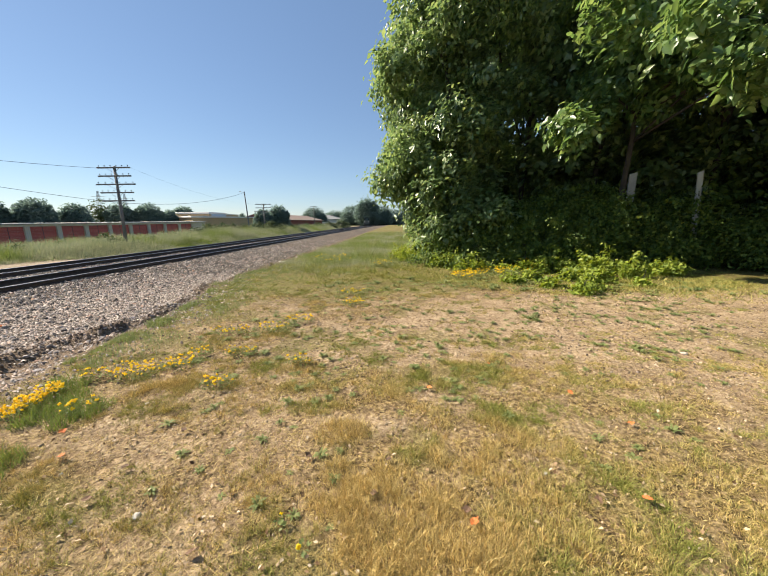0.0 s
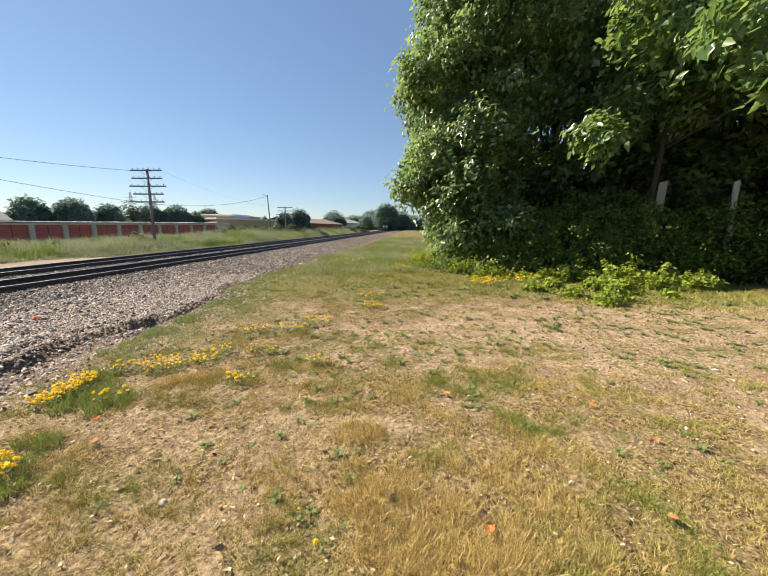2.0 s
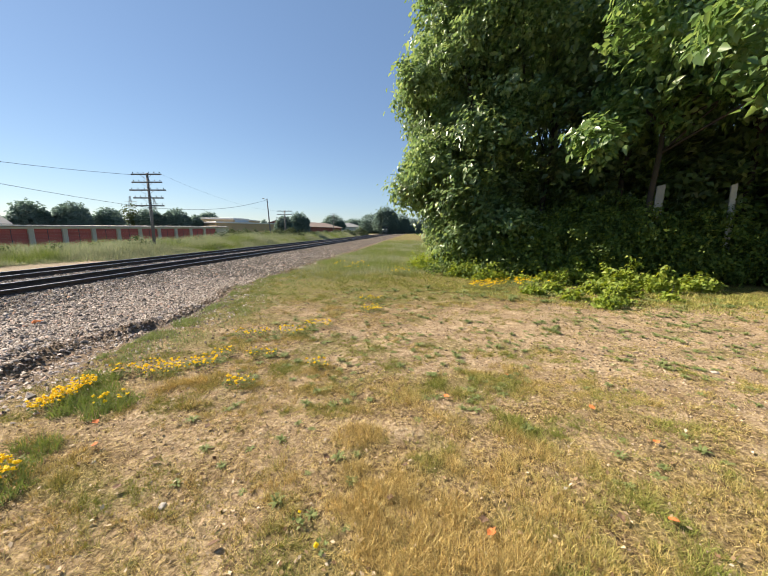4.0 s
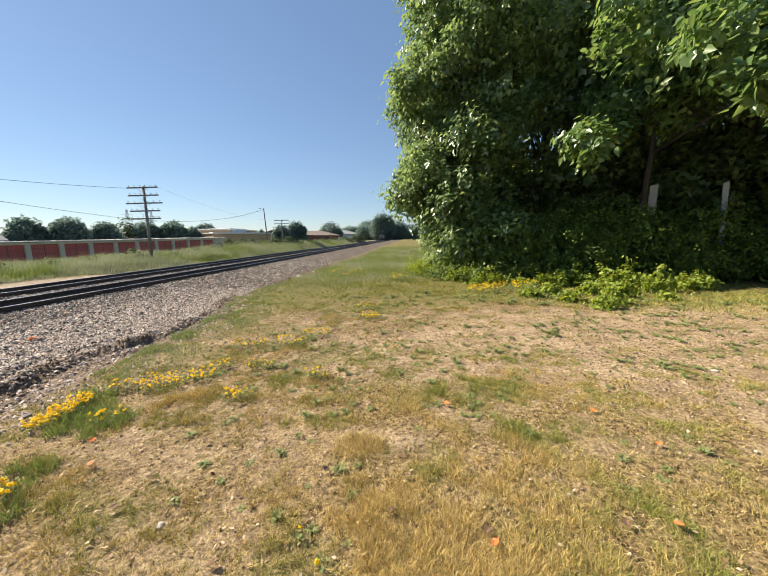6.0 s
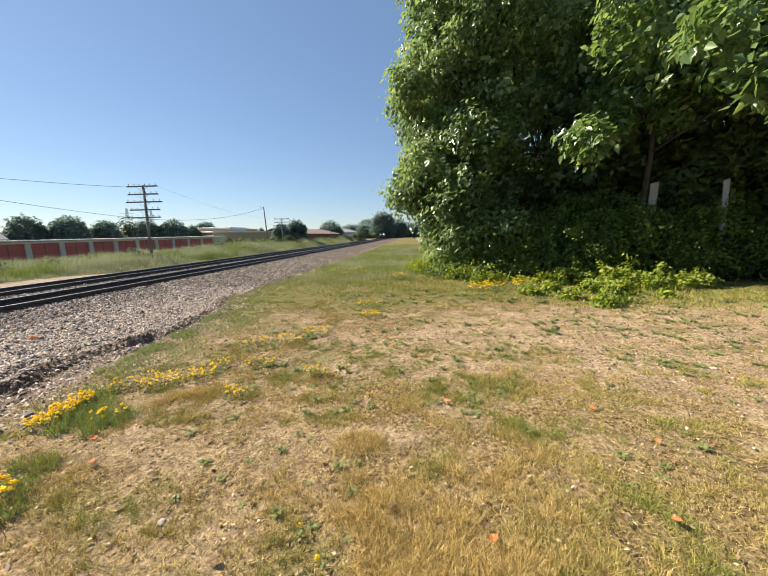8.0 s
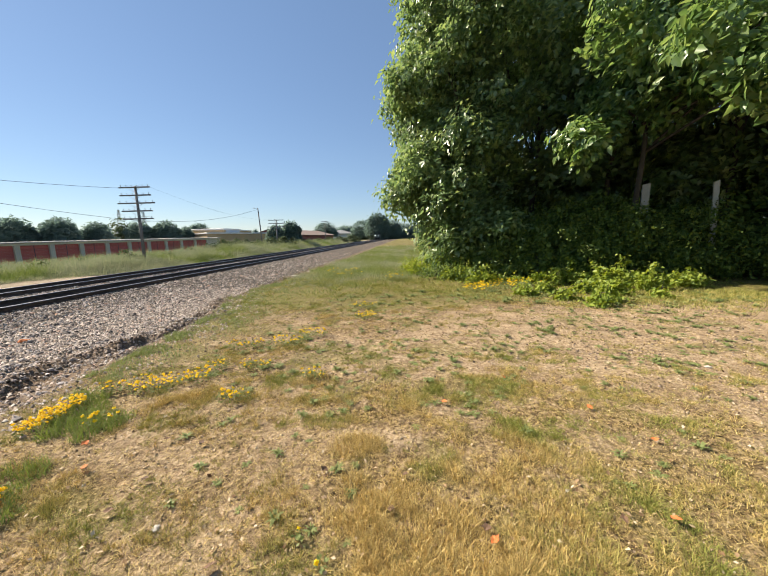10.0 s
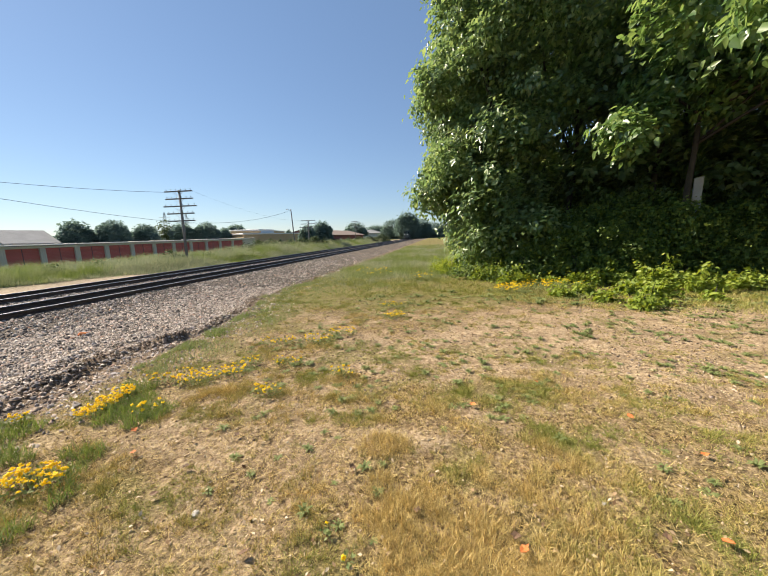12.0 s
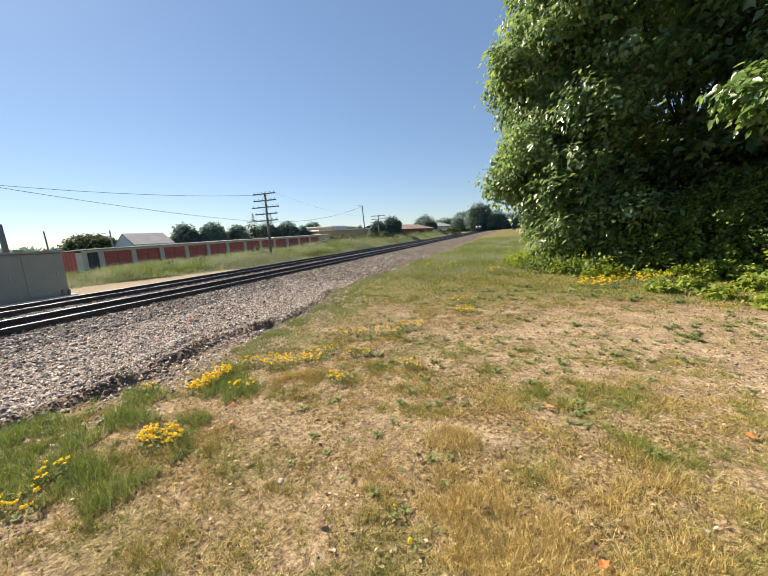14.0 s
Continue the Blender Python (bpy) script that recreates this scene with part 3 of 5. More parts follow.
# ---------------------------------------------------------------- railway
def rail_profile():
    return [(-0.07, 0), (0.07, 0), (0.07, 0.012), (0.012, 0.035), (0.010, 0.13), (0.036, 0.145), (0.036, 0.164), (0.024, 0.18),
            (-0.024, 0.18), (-0.036, 0.164), (-0.036, 0.145), (-0.010, 0.13), (-0.012, 0.035), (-0.07, 0.012)]


def make_track(x0, x1, label, n_far):
    e = thing("railway_track", 0, 0, 0, 0, label, "railway track", "parallel tracks", "structure")
    ys = [-40.0, -20.0, 0.0, 8.0, 9.0, 10.0, 11.0] + list(np.arange(20, 500, 10.0))
    pr = rail_profile()
    for xr in (x0, x1):
        v, f = [], []
        for y in ys:
            dxy, up = float(bend(y)), float(rise(y))
            v += [(xr + dxy + px, y, RAIL_TOP + up - 0.18 + pz) for px, pz in pr]
        k = len(pr)
        for i in range(len(ys) - 1):
            for j in range(k):
                f.append((i * k + j, i * k + (j + 1) % k, (i + 1) * k + (j + 1) % k, (i + 1) * k + j))
        r = put_mesh("rail", v, f, [M_RAIL, M_RAILTOP], e)
        mi = np.zeros(len(f), dtype=np.int32)
        mi[np.isin(np.arange(len(f)) % k, (6, 7, 8))] = 1
        r.data.polygons.foreach_set("material_index", mi)
    bm = box_bm(-1.3, -0.11, -0.18, 1.3, 0.11, 0, 0.012)
    me = bpy.data.meshes.new("tie")
    bm.to_mesh(me)
    bm.free()
    me.materials.append(M_TIE)
    xm = (x0 + x1) / 2
    for i in range(140):
        y = -8 + i * 0.52
        o = new("tie", me)
        o.parent = e
        o.matrix_basis = pose(xm + float(bend(y)), y, RAIL_TOP + float(rise(y)) - 0.185 + random.uniform(-0.008, 0.004), 0, 0, random.uniform(-1, 1) - 1.9)
    v, f = [], []
    for i in range(n_far):
        y = -8 + (140 + i) * 0.52
        b = float(bend(y))
        c = len(v)
        for sx, sy, sz in ((-1, -1, 0), (1, -1, 0), (1, 1, 0), (-1, 1, 0), (-1, -1, -0.15), (1, -1, -0.15), (1, 1, -0.15), (-1, 1, -0.15)):
            v.append((xm + b + sx * 1.3, y + sy * 0.11, RAIL_TOP + float(rise(y)) - 0.185 + sz))
        f += [(c, c + 1, c + 2, c + 3), (c, c + 4, c + 5, c + 1), (c + 1, c + 5, c + 6, c + 2), (c + 2, c + 6, c + 7, c + 3), (c + 3, c + 7, c + 4, c)]
    tagged(put_mesh("far_ties", v, f, M_TIE, e), kind="stuff")
    return e


make_track(RAIL_X[0], RAIL_X[1], "rusty steel rails on dark timber ties in grey ballast", 300)
make_track(RAIL_X[2], RAIL_X[3], "far pair of rusty steel rails on dark timber ties", 300)


def stone_meshes(k):
    out = []
    rnd = random.Random(5)
    for i in range(k):
        bm = bmesh.new()
        bmesh.ops.create_icosphere(bm, subdivisions=1, radius=1.0)
        ax = (rnd.uniform(0.7, 1.1), rnd.uniform(0.55, 0.9), rnd.uniform(0.4, 0.7))
        for v in bm.verts:
            q = rnd.uniform(0.75, 1.15)
            v.co = Vector((v.co.x * ax[0] * q, v.co.y * ax[1] * q, v.co.z * ax[2] * q))
        me = bpy.data.meshes.new("stone")
        bm.to_mesh(me)
        bm.free()
        me.materials.append(M_STONE_PIECE)
        out.append(me)
    return out


CUBE = np.array([(-1, -1, -1), (1, -1, -1), (1, 1, -1), (-1, 1, -1), (-1, -1, 1), (1, -1, 1), (1, 1, 1), (-1, 1, 1)], dtype=float)
CUBE_F = np.array([(4, 5, 6), (4, 6, 7), (0, 1, 5), (0, 5, 4), (1, 2, 6), (1, 6, 5), (2, 3, 7), (2, 7, 6), (3, 0, 4), (3, 4, 7)])


def stones(name, x, y, size, material, label):
    n = len(x)
    v = CUBE[None] * RNG.uniform(0.55, 1.0, (n, 8, 3)) * np.stack([RNG.uniform(0.6, 1.2, n), RNG.uniform(0.5, 1.0, n), RNG.uniform(0.35, 0.8, n)], -1)[:, None]
    v[:, 4:, :2] *= RNG.uniform(0.45, 0.95, (n, 1, 2))
    a, b = RNG.uniform(0, math.tau, n), RNG.normal(0, 0.4, n)
    ca, sa, cb, sb = np.cos(a)[:, None], np.sin(a)[:, None], np.cos(b)[:, None], np.sin(b)[:, None]
    X, Y, Z = v[..., 0], v[..., 1] * cb - v[..., 2] * sb, v[..., 1] * sb + v[..., 2] * cb
    s = (np.asarray(size) * RNG.uniform(0.5, 1.4, n) / 2)[:, None]
    w = np.stack([x[:, None] + s * (X * ca - Y * sa), y[:, None] + s * (X * sa + Y * ca), ground_z(x, y)[:, None] + s * (Z + 0.25)], -1)
    f = (np.arange(n)[:, None, None] * 8 + CUBE_F[None]).reshape(-1, 3)
    return tagged(quick_mesh(name, w.reshape(-1, 3), f, material), label, "gravel", kind="stuff")


def chips(name, x, y, size, material, label):
    """Small angular stones, each a leaning pyramid."""
    n = len(x)
    a = RNG.uniform(0, math.tau, n)[:, None] + np.array([0, 1.3, 3.0, 4.6])[None] + RNG.uniform(-0.4, 0.4, (n, 4))
    r = (size / 2)[:, None] * RNG.uniform(0.6, 1.3, (n, 4))
    z = ground_z(x, y)
    base = np.stack([x[:, None] + np.cos(a) * r, y[:, None] + np.sin(a) * r, np.repeat(z[:, None], 4, 1) - 0.002 + RNG.uniform(0, 0.25, (n, 4)) * size[:, None]], -1)
    apex = np.stack([x + RNG.normal(0, 0.2, n) * size, y + RNG.normal(0, 0.2, n) * size, z + size * RNG.uniform(0.35, 0.75, n)], -1)[:, None]
    v = np.concatenate([base, apex], 1).reshape(-1, 3)
    f = (np.arange(n)[:, None, None] * 5 + np.array([(0, 1, 4), (1, 2, 4), (2, 3, 4), (3, 0, 4)])[None]).reshape(-1, 3)
    return tagged(quick_mesh(name, v, f, material), label, "gravel", kind="stuff")


def make_ballast():
    n = 46000
    y = 1.0 + 44.0 * RNG.beta(1.0, 2.2, n)
    u = RNG.uniform(-18.3, -4.2, n)
    x = u + bend(y)
    keep = RNG.uniform(0, 1, n) < np.interp(ridge_x(y) - x, [-0.7, -0.1, 0.4, 1.6, 3.0], [0.06, 0.18, 0.45, 0.7, 1.0])
    gauge = ((u < RAIL_X[0]) & (u > RAIL_X[1])) | ((u < RAIL_X[2]) & (u > RAIL_X[3]))
    keep &= (x < edge_x(y) - 0.05) & ~gauge & ~((y > 28) & (RNG.uniform(0, 1, n) < 0.5))
    x, y = x[keep], y[keep]
    stones("ballast", x, y, RNG.uniform(0.035, 0.10, len(x)) * np.interp(x - bend(y), [-8, -5.5], [1.0, 0.75]), M_STONE, "loose grey and pinkish crushed stone beside the rails")
    n = 19000
    y = RNG.uniform(-3, 14, n)
    x = RNG.uniform(-18.3, -4.3, n)
    ok = (x < edge_x(y) - 0.1) & (RNG.uniform(0, 1, n) < np.interp(ridge_x(y) - x, [-0.7, -0.1, 0.4, 1.6, 3.0], [0.06, 0.18, 0.45, 0.7, 1.0]))
    ok &= ~(((x < RAIL_X[0]) & (x > RAIL_X[1])) | ((x < RAIL_X[2]) & (x > RAIL_X[3])))
    stones("ballast_near", x[ok], y[ok], RNG.uniform(0.02, 0.075, int(ok.sum())) * np.interp(x[ok], [-8, -5.5], [1.0, 0.7]), M_STONE, "loose grey and pinkish crushed stone on the slope")
    n = 80000
    y = 0.4 + 13 * RNG.beta(1.0, 1.5, n)
    x = RNG.uniform(-9.5, -3.2, n)
    d = edge_x(y) - x
    ok = (d > -0.9) & (RNG.uniform(0, 1, n) < np.interp(ridge_x(y) - x, [-2.2, -0.9, -0.2, 0.2, 0.7], [0.05, 0.12, 0.25, 0.5, 0.9]))
    x, y = x[ok], y[ok]
    chips("ballast_chips", x, y, RNG.uniform(0.018, 0.055, len(x)), M_CHIP, "small sharp gravel along the edge of the ballast")
    n = 11000
    y = 0.5 + 22 * RNG.beta(1.0, 1.8, n)
    x = ridge_x(y) + np.where(RNG.uniform(0, 1, n) < 0.5, RNG.normal(0.0, 0.14, n), RNG.uniform(-0.2, 1.0, n))
    ok = (RNG.uniform(0, 1, n) < 0.1 + 1.1 * step(fbm(x, y, 1.6, 29), 0.35, 0.6)) & (x < edge_x(y) + 0.1)
    x, y = x[ok], y[ok]
    stones("soil_clods", x, y, 0.014 + 0.06 * RNG.uniform(0, 1, len(x)) ** 2.6, M_MUD, "dark clods of soil pushed up along the lawn's edge")


make_ballast()


# ---------------------------------------------------------------- the storage row across the tracks
def make_storage():
    X, Y0, N, BAY, SHORT = -41.85, 22.1, 14, 3.20, 1.5
    e = thing("storage_building", X, Y0, -0.83, 0, "long low storage building with red roll-up doors and beige piers", "building")
    e.matrix_world = pose(X, Y0, -0.83, 0.8, 0, -7.74)
    edges = [0.0] + [SHORT + k * BAY for k in range(N)]
    L = edges[-1]
    part("wall", box_bm(-9.0, 0.0, -0.4, -0.25, L, 2.3), M_PIER, e)
    part("end_wall", box_bm(-0.25, edges[-2] + 0.24, -0.4, 0.02, L - 0.24, 2.27), M_PIER, e, "plain beige wall panel")
    part("fascia", box_bm(-0.25, -0.15, 2.27, 0.12, L + 0.15, 2.5, 0.02), M_PIER, e, "beige fascia board")
    bm = bmesh.new()
    for (a, b) in ((0.32, 2.56), (-9.3, 2.36)):
        for yy in (-0.3, L + 0.3):
            bm.verts.new((a, yy, b))
            bm.verts.new((a, yy, b + 0.07))
    bmesh.ops.convex_hull(bm, input=bm.verts)
    roof = part("roof", bm, M_ROOFW, e, "pale metal roof with standing ribs")
    rib = bpy.data.meshes.new("roof_rib")
    b2 = box_bm(-9.2, -0.03, -0.02, 0.0, 0.03, 0.05, 0.008)
    b2.to_mesh(rib)
    b2.free()
    rib.materials.append(M_ROOFW)
    tilt = math.degrees(math.atan2(-0.20, 9.62))
    for i in range(int(L / 0.9) + 1):
        o = new("roof_rib", rib)
        o.parent = roof
        o.matrix_basis = pose(0.34, 0.2 + i * 0.9, 2.64, 0, tilt, 0)
    for ye in edges:
        p = part("pier", box_bm(-0.25, ye - 0.24, -0.4, 0.06, ye + 0.24, 2.27, 0.015), M_PIER, e)
        for k in (-0.09, 0.09):
            part("pier_groove", box_bm(0.055, ye + k - 0.02, 0.02, 0.075, ye + k + 0.02, 2.25), M_CONC, p)
    me = bpy.data.meshes.new("door_slat")
    b3 = bmesh.new()
    box_bm(-0.02, 0.0, 0.0, 0.02, BAY - 0.48, 0.155, 0.012, b3)
    b3.to_mesh(me)
    b3.free()
    me.materials.append(M_RED)
    dark = bpy.data.meshes.new("door_slat")
    b5 = box_bm(-0.02, 0.0, 0.0, 0.02, SHORT - 0.48, 0.155, 0.012)
    b5.to_mesh(dark)
    b5.free()
    dark.materials.append(M_DARK)
    for i in range(N - 1):
        d = thing("door", 0, 0, 0, 0, "", "")
        for key in list(d.keys()):
            del d[key]
        d.name = "roller_door"
        d.parent = e
        d.matrix_basis = pose(-0.19, edges[i] + 0.24, 0.02)
        for k in range(14):
            o = new("door_slat", dark if i == 0 else me)
            o.parent = d
            o.matrix_basis = pose(0.0, 0, k * 0.16)
        if i > 0:
            part("door_track", box_bm(-0.03, BAY * 0.42 - 0.03, 0, 0.035, BAY * 0.42 + 0.03, 2.24), M_DARK, d)
    return e


make_storage()


def at(az, dist):
    return dist * math.sin(radians(az)), dist * math.cos(radians(az))


def building(name, corner0, corner1, depth, z0, height, wall, roof, label, roof_rise=0.0, over=0.2, windows=0):
    """A house between two points of its front, with its depth away from the camera; gabled or flat roof, windows with frames."""
    a, b = Vector((*corner0, 0)), Vector((*corner1, 0))
    w = (b - a).length
    rz = math.degrees(math.atan2(b.y - a.y, b.x - a.x))
    e = thing(name, a.x, a.y, z0, rz, label, "building")
    part("wall", box_bm(0, 0, 0, w, depth, height), wall, e)
    bm = bmesh.new()
    if roof_rise:
        for x in (-over, w + over):
            for yy, zz in ((-over, height - 0.05), (depth + over, height - 0.05), (-over, height + 0.12), (depth + over, height + 0.12), (depth / 2, height + roof_rise)):
                bm.verts.new((x, yy, zz))
        bmesh.ops.convex_hull(bm, input=bm.verts)
    else:
        box_bm(-over, -over, height, w + over, depth + over, height + 0.3, 0.03, bm)
    part("roof", bm, roof, e)
    if roof_rise:
        for x in (-over - 0.02, w + over - 0.02):
            g = bmesh.new()
            for xx in (x, x + 0.04):
                for yy, zz in ((0.05, height - 0.06), (depth - 0.05, height - 0.06), (depth / 2, height + roof_rise - 0.2)):
                    g.verts.new((xx, yy, zz))
            bmesh.ops.convex_hull(g, input=g.verts)
            part("gable", g, wall, e)
    for i in range(windows):
        cx = w * (i + 0.5) / windows
        wi = part("window", box_bm(cx - 0.6, -0.06, height * 0.4, cx + 0.6, 0.02, height * 0.4 + 1.1), M_WHITEW, e)
        part("pane", box_bm(cx - 0.5, -0.075, height * 0.4 + 0.1, cx + 0.5, -0.02, height * 0.4 + 1.0), M_WINDOW, wi)
    return e


building("warehouse", at(-33.4, 92), at(-28.3, 88), 18, -0.7, 5.0, M_TAN, M_ROOFW, "tan flat-roofed warehouse behind the storage row")
building("warehouse", at(-28.3, 88.4), at(-26.0, 94), 14, -0.7, 5.1, M_BLUEW, M_ROOFW, "pale blue metal end of a warehouse")
building("workshop", at(-30.6, 78), at(-21.8, 84), 12, -0.7, 3.9, M_TAN, M_ROOFW, "low tan workshop behind tall weeds")
building("red_shed", at(-18.6, 120), at(-11.2, 150), 16, -0.9, 4.2, M_MAROON, M_BROWNROOF, "long maroon shed with a brown roof", 2.2, 0.6, 6)
building("kiosk", at(-11.3, 150), at(-8.8, 155), 10, -0.9, 3.2, M_WHITEW, M_ROOFW, "small white building with a red door", 0, 0.3)
building("grey_house", at(-11.6, 190), at(-7.8, 200), 14, -0.9, 5.5, M_WHITEW, M_GREYROOF, "pale house with a grey roof among trees", 2.4, 0.5, 3)
building("house", at(-56.7, 62), at(-52.3, 64), 7, -0.8, 2.9, M_BLUEW, M_GREYROOF, "pale blue house with a grey shingle roof", 1.9, 0.25, 3)
building("house", at(-61.5, 80), at(-57.0, 76), 9, -0.8, 2.6, M_WHITEW, M_GREYROOF, "low white house with a grey roof", 1.3, 0.4, 2)


# ---------------------------------------------------------------- poles and wires
def telegraph_pole(x, y, z0, height, arm, label, arms=5, turn=0.0, gap=0.66):
    e = thing("telegraph_pole", x, y, z0, turn, label, "utility pole", "telegraph poles")
    part("pole", tube_bm([(0, 0, -0.3), (0.02, 0, height * 0.5), (0, 0, height)], [0.15, 0.13, 0.10], 10), M_POLE, e, smooth=True)
    for k in range(arms):
        z = height - 0.12 - k * gap
        ln = arm * (1.2 if k == 2 else 1.0)
        a = part("crossarm", box_bm(-ln / 2, -0.16, z - 0.055, ln / 2, -0.06, z + 0.055, 0.008), M_POLE, e)
        for s in (-1, 1):
            part("brace", tube_bm([(0, -0.13, z - 0.42), (s * ln * 0.19, -0.17, z - 0.05)], [0.018, 0.018], 5), M_GALV, a)
        for i in range(6):
            px = (-0.5 + (i + 0.35) / 5.7) * ln
            part("insulator", tube_bm([(px, -0.11, z + 0.05), (px, -0.11, z + 0.11), (px, -0.11, z + 0.13), (px, -0.11, z + 0.19), (px, -0.11, z + 0.21)],
                                      [0.014, 0.016, 0.045, 0.04, 0.015], 6), M_CERAMIC, a)
    return e


PX, PY = at(-38.75, 36.0)
telegraph_pole(PX, PY, -0.5, 6.95, 2.75, "dark weathered telegraph pole with five crossarms in tall grass")
QX, QY = at(-20.4, 70.0)
telegraph_pole(QX, QY, -0.5, 6.2, 3.1, "distant telegraph pole with crossarms beside a bush", 3)
telegraph_pole(*at(-12.5, 130.0), -0.5, 9.0, 3.0, "far telegraph pole among weeds", 3)


def plain_pole(x, y, z0, height, r, label, lean=0.0, lamp=False):
    e = thing("utility_pole", x, y, z0, 0, label, "utility pole")
    part("pole", tube_bm([(0, 0, -0.2), (lean * 0.5, 0, height * 0.5), (lean, 0, height)], [r, r * 0.9, r * 0.7], 8), M_POLE, e, smooth=True)
    if lamp:
        part("lamp_arm", tube_bm([(lean, 0, height - 0.25), (lean - 0.7, 0, height)], [0.03, 0.03], 6), M_GALV, e)
        part("lamp_head", box_bm(lean - 1.0, -0.09, height - 0.04, lean - 0.6, 0.09, height + 0.08, 0.03), M_GALV, e)
    return e


UX, UY = at(-22.7, 72.0)
plain_pole(UX, UY, -0.5, 8.6, 0.14, "slender leaning wooden utility pole with a lamp", -0.5, True)
plain_pole(*at(-65.2, 60), -0.6, 5.0, 0.11, "distant wooden utility pole", -0.4)
plain_pole(*at(-59.1, 62), -0.6, 5.0, 0.11, "distant wooden utility pole behind the storage row", -0.2)
plain_pole(*at(-68.7, 34), -0.6, 4.3, 0.20, "dark wooden pole beside the cabinet", -0.1)


def wire(a, b, sag, r, label):
    pts = []
    for i in range(25):
        s = i / 24
        p = Vector(a).lerp(Vector(b), s)
        p.z -= sag * 4 * s * (1 - s)
        pts.append(p)
    bm = tube_bm(pts, [r] * 25, 4)
    me = bpy.data.meshes.new("overhead_wire")
    bm.to_mesh(me)
    bm.free()
    me.materials.append(M_WIRE)
    return tagged(new("overhead_wire", me), label, "wire", "overhead wires")


def far_at(az, el, dist):
    x, y = at(az, dist)
    return (x, y, 1.6 + dist * math.tan(radians(el)))


wire(far_at(-80, 8.5, 30), far_at(-40.3, 7.3, 35.5), 0.5, 0.012, "thin overhead wire reaching the telegraph pole")
wire(far_at(-70, 7.9, 38), far_at(-40.5, 3.25, 52), 0.3, 0.017, "black overhead cable crossing behind the pole")
wire(far_at(-40.5, 3.25, 52), far_at(-23.0, 5.0, 72), 1.1, 0.02, "black overhead cable sagging to the leaning pole")
wire(far_at(-37.2, 7.7, 36), far_at(-21.2, 3.3, 70), 0.8, 0.005, "thin telegraph wire between the poles")


# ---------------------------------------------------------------- cabinet, red fence and pale stone by the far track
def make_cabinet():
    e = thing("signal_cabinet", -21.2, 6.4, -0.62, 0, "large grey-green steel signal cabinet on a concrete slab", "cabinet")
    part("slab", box_bm(-1.2, -1.9, -0.1, 1.25, 3.6, 0.16, 0.02), M_CONC, e, "worn concrete slab")
    part("body", box_bm(-1.0, -1.7, 0.16, 1.0, 3.35, 2.25, 0.03), M_CABINET, e)
    part("roof", box_bm(-1.1, -1.8, 2.25, 1.1, 3.45, 2.36, 0.03), M_CABINET, e)
    for y0 in (-1.5, 0.2, 1.85):
        d = part("door", box_bm(0.99, y0, 0.3, 1.03, y0 + 1.35, 2.15, 0.01), M_CABINET, e)
        part("handle", box_bm(1.03, y0 + 1.12, 1.1, 1.07, y0 + 1.17, 1.35, 0.008), M_GALV, d)
    for y0 in (3.0, 3.25):
        part("leg", box_bm(1.02, y0, -0.1, 1.12, y0 + 0.08, 0.45, 0.005), M_POLE, e)


make_cabinet()


def make_fence():
    x, y = at(-64.4, 33)
    e = thing("red_fence", x, y, -0.65, 90 - 35, "short red board fence panel by the storage row", "fence")
    for i in range(4):
        part("board", box_bm(i * 0.2, -0.015, 0.05, i * 0.2 + 0.19, 0.015, 2.2 + 0.02 * (i % 3), 0.004), M_RED, e)
    for i in (0.05, 0.6):
        part("post", box_bm(i, 0.016, 0, i + 0.1, 0.11, 2.1), M_POLE, e)


make_fence()


def rock(x, y, size, label, material=None, flat=0.5):
    bm = bmesh.new()
    bmesh.ops.create_icosphere(bm, subdivisions=2, radius=1.0)
    for v in bm.verts:
        k = 0.8 + 0.45 * noise.noise(v.co * 1.3 + Vector((x, y, 0)))
        v.co = Vector((v.co.x * k, v.co.y * 0.7 * k, v.co.z * flat * k)) * size
    me = bpy.data.meshes.new("stone")
    bm.to_mesh(me)
    bm.free()
    me.materials.append(material or M_SANDLUMP)
    o = new("stone", me)
    o.matrix_world = pose(x, y, float(ground_z(x, y)) + size * flat * 0.3, 0, 0, x * 40)
    return tagged(o, label, "stone", "stones")


rock(-19.6, 10.6, 0.42, "pale flat stone on sandy ground by the track", None, 0.25)
rock(-5.0, 15.3, 0.22, "pale flat stone at the ballast edge", None, 0.3)
rock(-4.9, 17.4, 0.14, "small pale stone at the ballast edge", None, 0.4)


